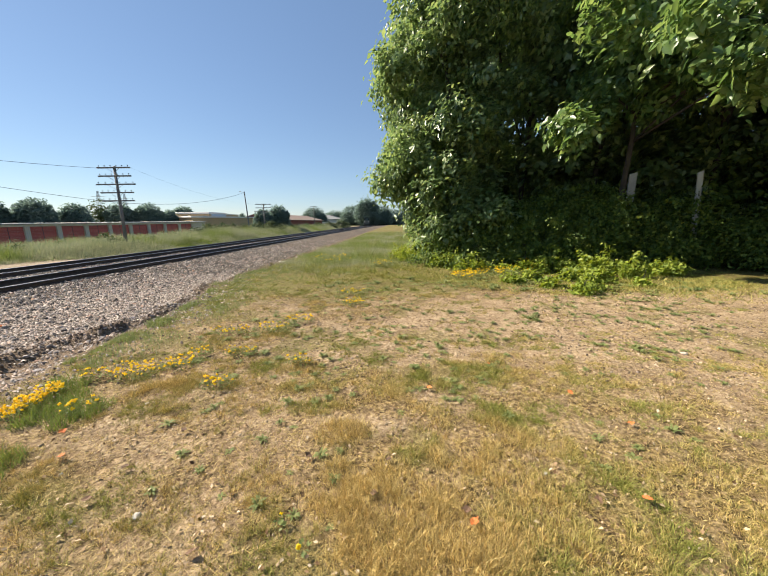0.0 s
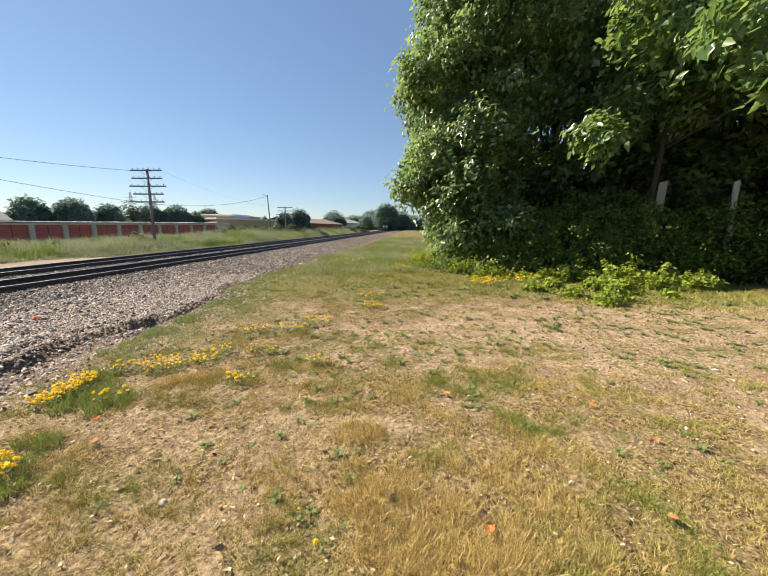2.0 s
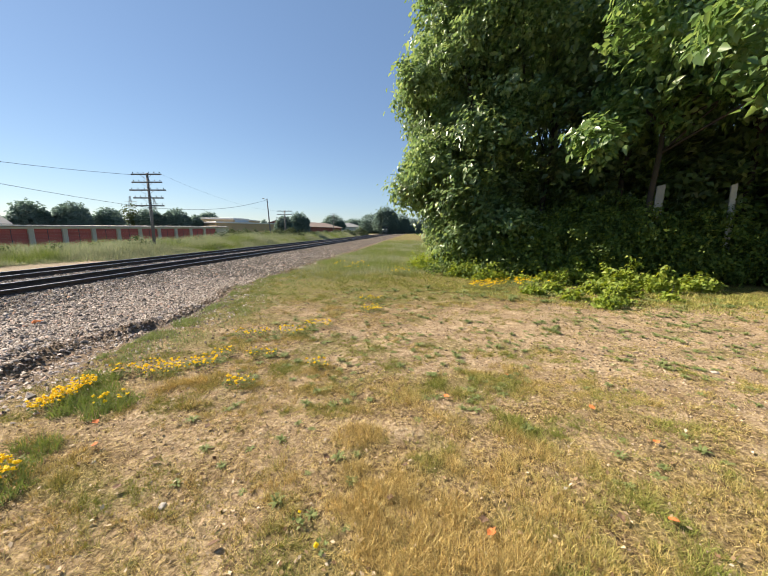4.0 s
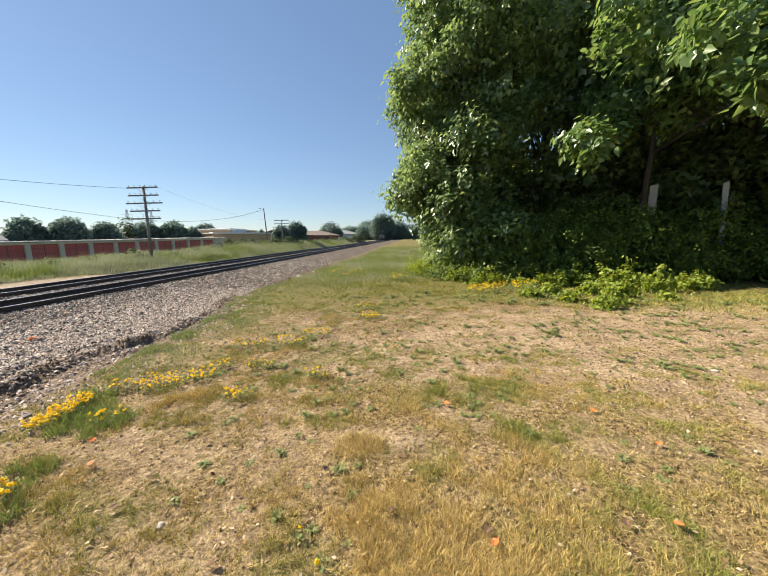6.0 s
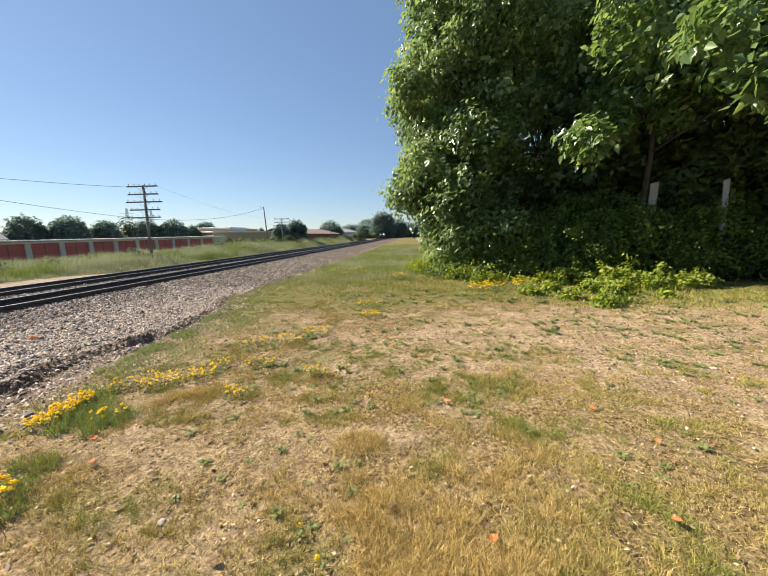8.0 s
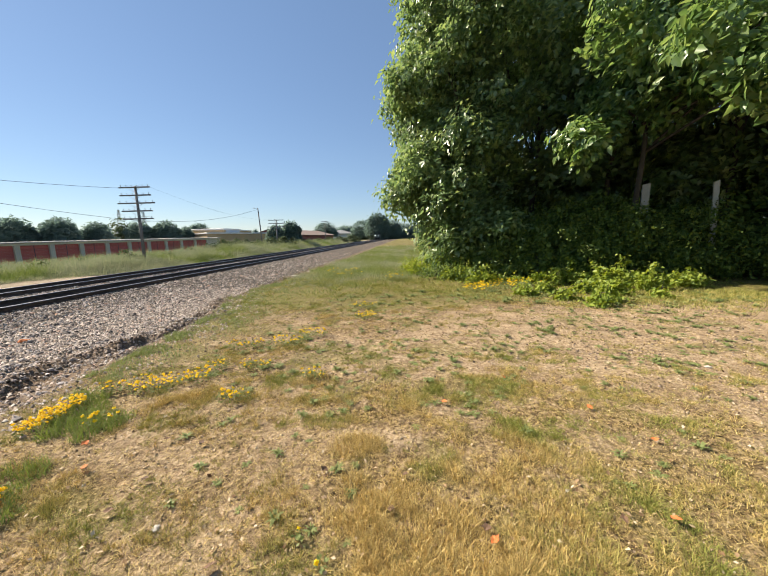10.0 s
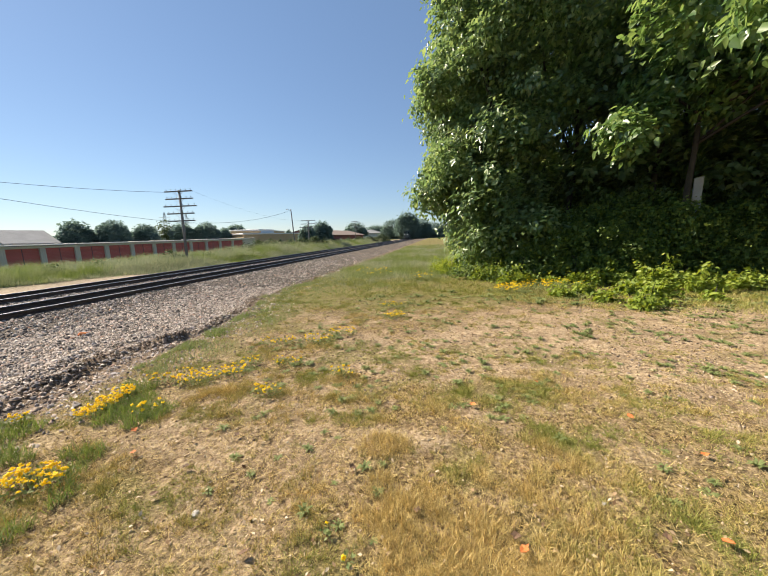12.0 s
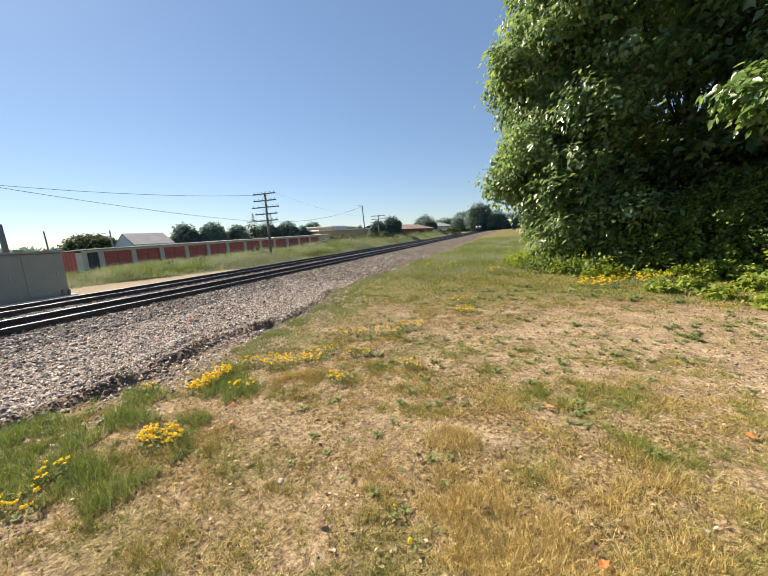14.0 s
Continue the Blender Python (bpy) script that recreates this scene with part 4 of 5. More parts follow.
# ---------------------------------------------------------------- train
def make_train():
    def lathe_section(w, h0, h1, shoulder):
        """Half-section of a coach body, closed: points x, z."""
        hw = w / 2
        return [(-hw, h0), (-hw, h1 - shoulder), (-hw * 0.93, h1 - shoulder * 0.45), (-hw * 0.72, h1 - shoulder * 0.12), (-hw * 0.3, h1),
                (hw * 0.3, h1), (hw * 0.72, h1 - shoulder * 0.12), (hw * 0.93, h1 - shoulder * 0.45), (hw, h1 - shoulder), (hw, h0)]

    def loft(sections):
        bm = bmesh.new()
        rings = [[bm.verts.new((x, y, z)) for x, z in sec] for y, sec in sections]
        for r0, r1 in zip(rings, rings[1:]):
            for k in range(len(r0)):
                bm.faces.new((r0[k], r1[k], r1[(k + 1) % len(r0)], r0[(k + 1) % len(r0)]))
        bm.faces.new(rings[0])
        bm.faces.new(rings[-1][::-1])
        bmesh.ops.recalc_face_normals(bm, faces=bm.faces)
        return bm

    def wheels(e, ys):
        for y in ys:
            bg = part("bogie", box_bm(-1.15, y - 1.5, 0.35, 1.15, y + 1.5, 0.75, 0.05), M_BLACK, e)
            for dy in (-1.05, 1.05):
                for sx in (-0.75, 0.75):
                    part("wheel", tube_bm([(sx - 0.07, y + dy, 0.46), (sx + 0.07, y + dy, 0.46)], [0.46, 0.46], 16), M_BLACK, bg)

    xm = (RAIL_X[2] + RAIL_X[3]) / 2

    def place(y):
        return xm + float(bend(y)), y, RAIL_TOP + float(rise(y)), -math.degrees(math.atan(SLANT))
    y = 172.0
    e = thing("locomotive", *place(y), "dark green-grey passenger locomotive with a sloped glass nose", "train")
    a = lathe_section(3.0, 0.55, 4.3, 0.9)
    n0 = [(x * 0.80, 0.5 + (z - 0.55) * 0.53) for x, z in a]
    n1 = [(x * 0.93, 0.5 + (z - 0.55) * 0.60) for x, z in a]
    n2 = [(x * 0.97, 0.55 + (z - 0.55) * 0.92) for x, z in a]
    part("body", loft([(0.0, n0), (0.25, n1), (1.7, n2), (2.6, a), (21.5, a)]), M_TRAIN, e)
    part("roof_hood", box_bm(-1.0, 3.6, 4.24, 1.0, 20.5, 4.4, 0.05), M_TRAINROOF, e, "grey roof equipment")
    bm = bmesh.new()
    vs = [bm.verts.new(c) for c in ((-1.22, 0.33, 2.62), (1.22, 0.33, 2.62), (1.0, 1.58, 3.72), (-1.0, 1.58, 3.72))]
    f = bm.faces.new(vs)
    r = bmesh.ops.extrude_face_region(bm, geom=[f])
    bmesh.ops.translate(bm, vec=(0, -0.09, 0.07), verts=[v for v in r["geom"] if isinstance(v, bmesh.types.BMVert)])
    bmesh.ops.recalc_face_normals(bm, faces=bm.faces)
    part("windscreen", bm, M_WINDOW, e, "dark sloped windscreen")
    part("pilot", box_bm(-1.2, -0.25, 0.12, 1.2, 0.5, 0.7, 0.06), M_BLACK, e)
    for sx in (-0.85, 0.85):
        part("headlight", tube_bm([(sx, -0.06, 2.05), (sx, 0.05, 2.05)], [0.13, 0.13], 12), M_HEADLIGHT, e, "lit white headlight")
    for yy in (3.4, 9.0, 13.5, 17.0):
        part("side_grille", box_bm(1.49, yy, 2.1, 1.53, yy + 1.3, 3.0, 0.01), M_BLACK, e)
    part("fuel_tank", box_bm(-1.2, 8.0, 0.3, 1.2, 13.5, 0.75, 0.06), M_BLACK, e)
    wheels(e, (4.2, 17.6))
    y += 22.3
    first = None
    for i in range(4):
        yy = y + i * 26.4
        if first is None:
            c = thing("passenger_coach", *place(yy), "silver passenger coach with a band of dark windows", "train", "coaches of the train")
            s = lathe_section(3.05, 0.9, 4.05, 0.75)
            part("body", loft([(0.0, s), (25.9, s)]), M_SILVER, c)
            part("window_band", box_bm(1.51, 1.6, 2.35, 1.545, 24.3, 3.05, 0.01), M_TRAIN, c, "dark window band")
            for k in range(11):
                part("window", box_bm(1.53, 2.0 + k * 2.0, 2.45, 1.555, 3.5 + k * 2.0, 2.95, 0.01), M_WINDOW, c)
            part("underframe", box_bm(-1.2, 5.5, 0.35, 1.2, 20.4, 0.92, 0.05), M_BLACK, c)
            part("gangway", box_bm(-0.6, -0.45, 1.0, 0.6, 0.0, 3.4, 0.04), M_BLACK, c)
            wheels(c, (3.2, 22.7))
            first = c
        else:
            x_, y_, z_, r_ = place(yy)
            copy_thing(first, pose(x_, y_, z_, 0, 0, r_))


make_train()


# ---------------------------------------------------------------- far trees
FARLEAF = (SLIM, SLIM_F)
CHIPLEAF = (np.array([(-0.34, 0.0, 0.0), (0.0, 1.0, -0.1), (0.34, 0.1, 0.05)]), np.array([(0, 2, 1)]))


def far_tree(az, dist, width, top_el, label, material=None, seed=1, bottom=0.2, size=0.33, density=80.0, category="tree", name="tree"):
    x, y = at(az, dist)
    z0 = -0.7
    h = 1.6 + dist * math.tan(radians(top_el)) - z0
    rnd = random.Random(seed)
    w = width / 2
    blobs = [(0, 0, h * 0.52, w * 1.0, w * 1.0, h * 0.46), (0, 0, h * 0.36, w * 1.1, w * 1.1, h * 0.28)]
    for i in range(9):
        a = rnd.uniform(0, math.tau)
        q = rnd.uniform(0.45, 0.75)
        blobs.append((math.cos(a) * w * q, math.sin(a) * w * q, h * rnd.uniform(0.3, 0.76), w * rnd.uniform(0.28, 0.42), w * rnd.uniform(0.28, 0.4), h * rnd.uniform(0.11, 0.16)))
    return tree(name, x, y, z0, blobs, density, size, material or M_LEAF_FAR_HAZE, label, trunk_r=0.03 * h, trunk_h=h * 0.55, limbs=3, shape=CHIPLEAF, clump=0.09, floor=bottom, depth=0.2, per=3, seed=seed, category=category)


R = "round dark green tree behind the storage row"
far_tree(-50.6, 66, 4.3, 3.3, R, seed=1)
far_tree(-46.9, 66, 4.6, 3.4, R, seed=2)
far_tree(-43.4, 68, 4.0, 2.95, R, seed=3)
far_tree(-41.1, 82, 3.9, 3.6, "thin pale tree behind the storage row", M_LEAF_FAR_PALE, 4, density=14)
far_tree(-38.9, 80, 4.6, 3.0, R, seed=5)
far_tree(-35.8, 80, 5.2, 3.1, R, seed=6)
far_tree(-33.4, 84, 3.2, 2.3, R, seed=19)
far_tree(-31.6, 100, 6.0, 2.8, "dark green tree behind the tan warehouse", seed=7)
far_tree(-61.3, 74, 7.5, 2.2, "pale spreading tree behind the houses", M_LEAF_FAR_PALE, 8)
far_tree(-23.7, 120, 3.0, 1.8, "small far dark green tree", seed=9)
far_tree(-20.6, 75, 3.8, 2.6, "bushy tree behind the telegraph pole", seed=10, bottom=0.0)
far_tree(-18.2, 80, 4.6, 3.2, "rounded tree beside the telegraph pole", seed=11)
far_tree(-12.5, 190, 13, 2.9, "far dark green tree beyond the sheds", seed=12, size=0.6, density=14.0)
far_tree(-9.0, 210, 16, 2.3, "far green tree beyond the houses", seed=13, size=0.6, density=14.0)
far_tree(-6.0, 190, 14, 3.2, "far green tree beside the line", seed=14, size=0.6, density=14.0)
far_tree(-3.5, 180, 13, 4.5, "tall far tree beside the line", seed=15, size=0.6, density=14.0)
far_tree(-1.3, 190, 13, 3.2, "far tree beside the line", seed=16, size=0.6, density=14.0)
far_tree(0.8, 200, 16, 2.5, "far tree beside the line", seed=17, size=0.6, density=14.0)
far_tree(-54.0, 90, 6, 1.4, "low far tree behind the houses", seed=18)


BUSH = [(0, 0, 0.7, 1.3, 0.9, 0.7), (-0.8, 0, 0.5, 0.8, 0.7, 0.5), (0.9, 0.1, 0.6, 0.8, 0.7, 0.6), (0.1, 0, 1.2, 0.7, 0.6, 0.45)]
for i, (az, d, s) in enumerate(((-40.6, 36.5, 1.0), (-36.0, 40, 0.8), (-33.0, 44, 0.9), (-30.5, 50, 1.3), (-28.6, 54, 1.5), (-27.0, 58, 1.6), (-25.3, 60, 1.5), (-23.8, 62, 1.5), (-21.6, 66, 1.7), (-19.6, 68, 1.8), (-18.0, 72, 1.5),
                                (-16.2, 80, 1.4), (-14.0, 92, 1.6), (-12.0, 105, 1.8), (-10.2, 112, 2.0), (-8.2, 122, 2.4), (-45.0, 36, 0.7), (-49.0, 33, 0.7), (-53.5, 31, 0.7))):
    x, y = at(az, d)
    tree("trackside_bush", x, y, -0.55, [tuple(v * s for v in b) for b in BUSH], 34, 0.16 + 0.05 * s, M_LEAF_FAR_PALE, "pale green bush among weeds across the tracks", 0.03, 0.8, (0.1, 0.0), 2, shape=FARLEAF, group="bushes across the tracks", category="bush", clump=0.35, floor=0.0, seed=200 + i)


def pylon(az, dist, top_el, label):
    """A far lattice mast: four legs, rings, diagonals and two arms."""
    x, y = at(az, dist)
    h = 1.6 + dist * math.tan(radians(top_el)) + 0.5
    e = thing("transmission_tower", x, y, -0.5, 20, label, "tower", "transmission towers")
    for sx in (-1, 1):
        for sy in (-1, 1):
            part("leg", tube_bm([(sx * 2.2, sy * 2.2, 0), (sx * 0.35, sy * 0.35, h)], [0.16, 0.12], 4), M_GALV, e)
    for k in range(6):
        a, b = k / 6, (k + 1) / 6
        ra, rb = 2.2 - 1.85 * a, 2.2 - 1.85 * b
        for s in (-1, 1):
            part("brace", tube_bm([(-ra, s * ra, a * h), (rb, s * rb, b * h)], [0.08, 0.08], 4), M_GALV, e)
            part("brace", tube_bm([(ra, s * ra, a * h), (-rb, s * rb, b * h)], [0.08, 0.08], 4), M_GALV, e)
    for z in (0.72, 0.86):
        part("arm", tube_bm([(-4.0, 0, z * h), (4.0, 0, z * h)], [0.12, 0.12], 4), M_GALV, e)


pylon(-40.9, 300, 4.5, "faint far steel lattice transmission tower")
pylon(-38.2, 330, 4.3, "faint far steel lattice transmission tower")


def far_woods():
    """A ragged belt of woodland far off, all round the open side."""
    n = 16000
    az = RNG.uniform(-100, 30, n)
    d = RNG.uniform(330, 420, n)
    top = 4 + 6 * fbm(az, az * 0, 0.5, 61)
    z = RNG.uniform(0, 1, n) ** 0.8 * top - 1
    pos = np.stack([d * np.sin(np.radians(az)), d * np.cos(np.radians(az)), z], -1)
    ob = leaves("distant_woods", pos, np.tile([0, -0.5, 0.6], (n, 1)), 4.0, M_LEAF_FAR_HAZE, shape=FARLEAF)
    tagged(ob, "low belt of distant green woodland on the horizon", "trees", kind="stuff")


far_woods()


# ---------------------------------------------------------------- the wood beside the lawn
def make_wood():
    A = [(1.1, 17.0, 4.3, 2.0, 2.0, 1.6), (0.5, 16.4, 4.0, 1.2, 1.2, 1.0), (1.7, 17.0, 6.5, 2.0, 2.0, 1.4), (1.2, 17.0, 8.5, 1.8, 1.8, 1.4), (1.6, 17.0, 10.7, 2.0, 2.0, 1.7),
         (2.1, 17.0, 13.0, 2.4, 2.1, 1.9), (1.9, 16.4, 2.5, 1.4, 1.5, 1.3), (2.2, 15.8, 1.3, 1.0, 1.1, 0.9),
         (1.7, 15.3, 4.4, 1.4, 1.2, 1.2), (2.4, 14.9, 3.2, 1.2, 1.1, 1.0), (2.6, 15.0, 5.6, 1.2, 1.1, 1.0), (2.7, 14.6, 2.0, 0.8, 0.8, 0.8)]
    K = 0.93
    A = [((x + 0.06) * K, y * K, 1.6 + (z - 1.6) * K, a * K * 0.95, b * K, c * K) for x, y, z, a, b, c in A]
    tree("broadleaf_tree", 2.4, 14.6, -0.2, lumps([(b[0] - 2.4, b[1] - 14.6, b[2] + 0.2, *b[3:]) for b in A], 70, 0.4, 0.8, 4), 72, 0.175, M_LEAF,
         "tall broadleaf tree with glossy green leaves down to the ground", 0.17, 7.0, (0.2, 0.1), 5, clump=0.42, seed=21, depth=0.16)
    A2 = [(3.3, 14.2, 3.2, 1.4, 1.5, 1.4), (3.2, 14.0, 5.4, 1.5, 1.5, 1.5), (3.0, 14.6, 7.6, 1.6, 1.6, 1.6), (3.8, 13.8, 9.4, 1.9, 1.7, 1.7), (4.2, 14.4, 11.6, 2.2, 2.0, 1.8), (4.0, 14.4, 6.6, 1.4, 1.4, 1.6),
          (3.6, 12.9, 2.0, 1.1, 1.1, 1.0), (2.6, 15.4, 5.0, 1.6, 1.5, 1.5), (2.4, 15.6, 9.0, 1.8, 1.6, 1.7), (2.7, 15.0, 2.6, 1.2, 1.3, 1.2)]
    A2 = [(x * 1.05, y * 1.05, 1.6 + (z - 1.6) * 1.05, a * 1.04, b * 1.04, c * 1.04) for x, y, z, a, b, c in A2]
    tree("broadleaf_tree", 5.4, 17.2, -0.2, lumps([(b[0] - 5.4, b[1] - 17.2, b[2] + 0.2, *b[3:]) for b in A2], 80, 0.5, 0.9, 6), 46, 0.20, M_LEAF,
         "leafy tree at the wood's corner, boughs reaching the ground", 0.15, 7.0, (0.2, 0.1), 4, shape=FARLEAF, clump=0.40, seed=23, depth=0.16)
    B = [(0.0, 0, 4.9, 1.4, 1.2, 0.9), (0.9, -0.2, 5.8, 1.8, 1.4, 1.2), (-1.15, -0.2, 3.95, 0.45, 0.45, 0.45), (2.4, -0.2, 5.4, 1.6, 1.3, 1.1), (0.2, -0.3, 6.7, 1.3, 1.0, 0.8), (2.2, 0.3, 7.0, 1.3, 1.1, 0.9), (3.8, -0.6, 5.4, 1.4, 1.0, 1.0), (5.2, -0.8, 6.0, 1.8, 1.3, 1.2), (4.8, -0.6, 7.8, 2.0, 1.4, 1.4), (7.0, -1.8, 6.2, 1.7, 1.4, 1.4)]

    def spread(b):
        """The crown stands deeper in the wood on one side and reaches out over the lawn on the other."""
        k = float(np.interp(b[0] + 6.3, [5.0, 5.45, 8.0, 10.0, 12.5], [1.14, 1.34, 1.24, 1.05, 0.97]))
        return ((b[0] + 6.3) * k - 8.75, (b[1] + 9.8) * k - 12.9, 1.7 + (b[2] - 1.7) * k, b[3] * k, b[4] * k, b[5] * k)
    boughs = [(-2.0, -4.9, 5.9, 1.0, 0.9, 0.55), (-1.5, -5.6, 4.8, 0.8, 0.8, 0.4), (-1.0, -5.0, 7.0, 1.3, 1.0, 0.7), (-2.7, -2.9, 6.7, 0.9, 0.8, 0.5), (-2.7, -3.1, 7.6, 0.8, 0.7, 0.4)]
    crown = [spread(b) for b in lumps([(b[0], b[1], b[2] + 0.35, b[3] * 0.9, b[4] * 0.9, b[5] * 0.9) for b in B], 48, 0.35, 0.65, 5)] + lumps(boughs, 16, 0.3, 0.5, 8)
    tree("broadleaf_tree", 8.75, 12.9, -0.1, crown, 46, 0.205, M_LEAF_LIGHT, "young tree with very large light green leaves overhanging the lawn", 0.13, 5.4, (-0.05, -0.4), 7, clump=0.4, seed=22)
    D = "shaded tree standing deep in the wood"
    C = [(0, 0, 6.5, 3.2, 2.0, 2.6), (-1.5, -0.2, 9.5, 2.6, 2.0, 2.4), (1.8, 0.3, 9.8, 2.8, 2.0, 2.6), (0.2, 0.2, 12.5, 3.4, 2.2, 2.0), (2.0, 0, 4.4, 2.0, 1.5, 1.2), (-1.6, 0.3, 4.0, 1.8, 1.4, 1.4)]
    for i, (x, y, s) in enumerate(((6.4, 16.6, 1.0), (9.3, 15.6, 1.05), (13.5, 14.5, 1.05), (17.5, 11.5, 1.0), (7.5, 20.5, 1.2), (13.0, 19.5, 1.2), (19.0, 16.5, 1.2), (21.0, 9.0, 1.1), (3.5, 20.5, 1.0))):
        tree("broadleaf_tree", x, y, -0.2, [tuple(v * s for v in b) for b in C], 26, 0.30, M_LEAF, D, 0.15, 6.5, (0.4, 0.1), 4, shape=FARLEAF, group="trees of the wood", clump=0.55, seed=30 + i)
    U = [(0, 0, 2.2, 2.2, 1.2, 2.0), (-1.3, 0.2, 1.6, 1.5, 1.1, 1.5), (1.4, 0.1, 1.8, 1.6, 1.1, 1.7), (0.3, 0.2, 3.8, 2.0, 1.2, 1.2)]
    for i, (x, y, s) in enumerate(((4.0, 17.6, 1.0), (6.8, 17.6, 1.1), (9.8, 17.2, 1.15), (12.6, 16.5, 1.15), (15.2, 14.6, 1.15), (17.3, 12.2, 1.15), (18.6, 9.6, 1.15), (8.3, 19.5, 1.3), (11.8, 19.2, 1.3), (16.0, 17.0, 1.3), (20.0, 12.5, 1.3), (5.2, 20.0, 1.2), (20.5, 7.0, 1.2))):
        tree("understory_bush", x, y, -0.2, [tuple(v * s for v in b) for b in U], 30, 0.26, M_THICKET_SHADE, "tall bush with leaves toned darker for the wood's shade", 0.05, 2.2, (0.2, 0.0), 3, shape=FARLEAF, group="understory of the wood", category="shrub", clump=0.5, floor=0.05, seed=90 + i)
    # Added trees, many out of view, that keep sky light out of the wood.
    for i, (x, y, s) in enumerate(((24.0, 13.0, 1.3), (25.0, 6.0, 1.3), (22.0, 20.0, 1.3), (16.0, 24.0, 1.4), (10.0, 25.0, 1.4), (4.5, 25.0, 1.3), (26.0, 0.0, 1.3), (28.0, 18.0, 1.4), (16.2, 17.6, 1.25), (15.5, 6.5, 1.0), (17.5, 2.0, 1.1), (18.0, -4.0, 1.1), (17.0, -10.0, 1.1))):
        tree("broadleaf_tree", x, y, -0.2, [tuple(v * s for v in b) for b in C] + [(0, 0, 2.2, 3.0, 2.2, 2.2), (0.5, 0, 5.0, 3.6, 2.6, 2.6)], 10, 0.5, M_LEAF, "tall tree added behind and beside the wood to close off sky", 0.16, 7.5, (0.4, 0.1), 4, shape=FARLEAF, group="trees of the wood", clump=0.7, seed=130 + i)
    # low thicket, in the same shade-toned leaf
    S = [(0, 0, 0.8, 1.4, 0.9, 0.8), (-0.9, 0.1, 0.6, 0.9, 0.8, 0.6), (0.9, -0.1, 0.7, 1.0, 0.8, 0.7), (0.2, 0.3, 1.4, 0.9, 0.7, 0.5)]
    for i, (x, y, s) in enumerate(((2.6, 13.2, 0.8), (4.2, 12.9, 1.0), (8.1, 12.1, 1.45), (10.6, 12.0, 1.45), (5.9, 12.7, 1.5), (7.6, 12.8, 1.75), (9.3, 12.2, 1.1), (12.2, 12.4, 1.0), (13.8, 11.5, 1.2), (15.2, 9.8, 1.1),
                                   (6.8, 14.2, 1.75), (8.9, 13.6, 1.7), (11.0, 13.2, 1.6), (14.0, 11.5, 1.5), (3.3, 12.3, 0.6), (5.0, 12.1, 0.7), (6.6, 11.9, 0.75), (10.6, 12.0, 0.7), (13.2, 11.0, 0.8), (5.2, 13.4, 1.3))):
        tree("shrub", x, y, -0.1, lumps([tuple(v * s for v in b) for b in S], 14, 0.2, 0.5, 50 + i), 75, 0.12, M_THICKET_SHADE, "dense green shrub in the shade at the wood's edge", 0.03, 0.9, (0.1, 0.0), 3, group="thicket of the wood", category="shrub", shape=FARLEAF, clump=0.3, floor=0.02, seed=50 + i, wild=0.75)
    T = [(0, 0, 0.28, 0.6, 0.4, 0.28), (-0.4, -0.1, 0.2, 0.4, 0.3, 0.2), (0.4, -0.1, 0.22, 0.45, 0.3, 0.22)]
    for i, (x, y, s) in enumerate(((2.2, 13.4, 1.3), (1.6, 14.6, 1.5), (1.0, 16.2, 1.9), (2.6, 12.4, 0.8), (3.4, 11.4, 0.8), (4.6, 11.3, 0.8), (5.7, 11.2, 1.0), (6.1, 10.4, 1.0), (6.9, 10.6, 1.2), (7.8, 10.9, 0.7), (5.2, 9.7, 0.6), (8.7, 10.2, 0.5), (1.9, 12.6, 0.6), (2.9, 11.7, 0.7), (4.0, 11.2, 0.6), (5.1, 11.0, 0.8), (7.4, 10.1, 0.7), (8.2, 10.6, 0.8), (6.4, 11.3, 0.9), (4.6, 7.7, 0.6), (4.2, 8.2, 0.3), (5.0, 8.3, 0.4), (3.5, 9.0, 0.3), (5.7, 8.8, 0.5), (6.6, 8.7, 0.3), (4.2, 9.3, 0.5))):
        s = s * (0.5, 1.1, 0.7, 0.95, 0.4)[i % 5]
        weed = lumps([tuple(v * s for v in b) for b in T], 9, 0.08, 0.24, 170 + i, 0.9) + [(0.1 * s, 0.0, 0.75 * s, 0.12 * s, 0.12 * s, 0.22 * s)]
        tree("leafy_weed", x, y + 0.25 * math.sin(i * 2.3), -0.05, weed, 95, 0.105, M_VINE, "sunlit light green leafy weed at the wood's foot", 0.012, 0.3, (0.05, 0.0), 2, wild=0.5, group="weeds at the wood's edge", category="weed", clump=0.22, floor=0.0, seed=70 + i)


make_wood()


def make_marker(x, y, z0, h, w, label, tilt):
    bm = box_bm(-w / 2, -0.05, -0.2, w / 2, 0.05, h, 0.02)
    for v in bm.verts:
        if v.co.z > h - 0.1 and v.co.x < 0:
            v.co.z -= 0.05
    me = bpy.data.meshes.new("marker_post")
    bm.to_mesh(me)
    bm.free()
    me.materials.append(M_POST)
    o = new("marker_post", me)
    o.matrix_world = pose(x, y, z0, 0, tilt, -30)
    return tagged(o, label, "post")


make_marker(*at(35.2, 16.3), -0.2, 3.65, 0.26, "white marker post, greyed for shade, among dark undergrowth", 1)
make_marker(*at(42.5, 16.6), -0.2, 3.55, 0.17, "post greyed in tone for the shade of the wood", -2)


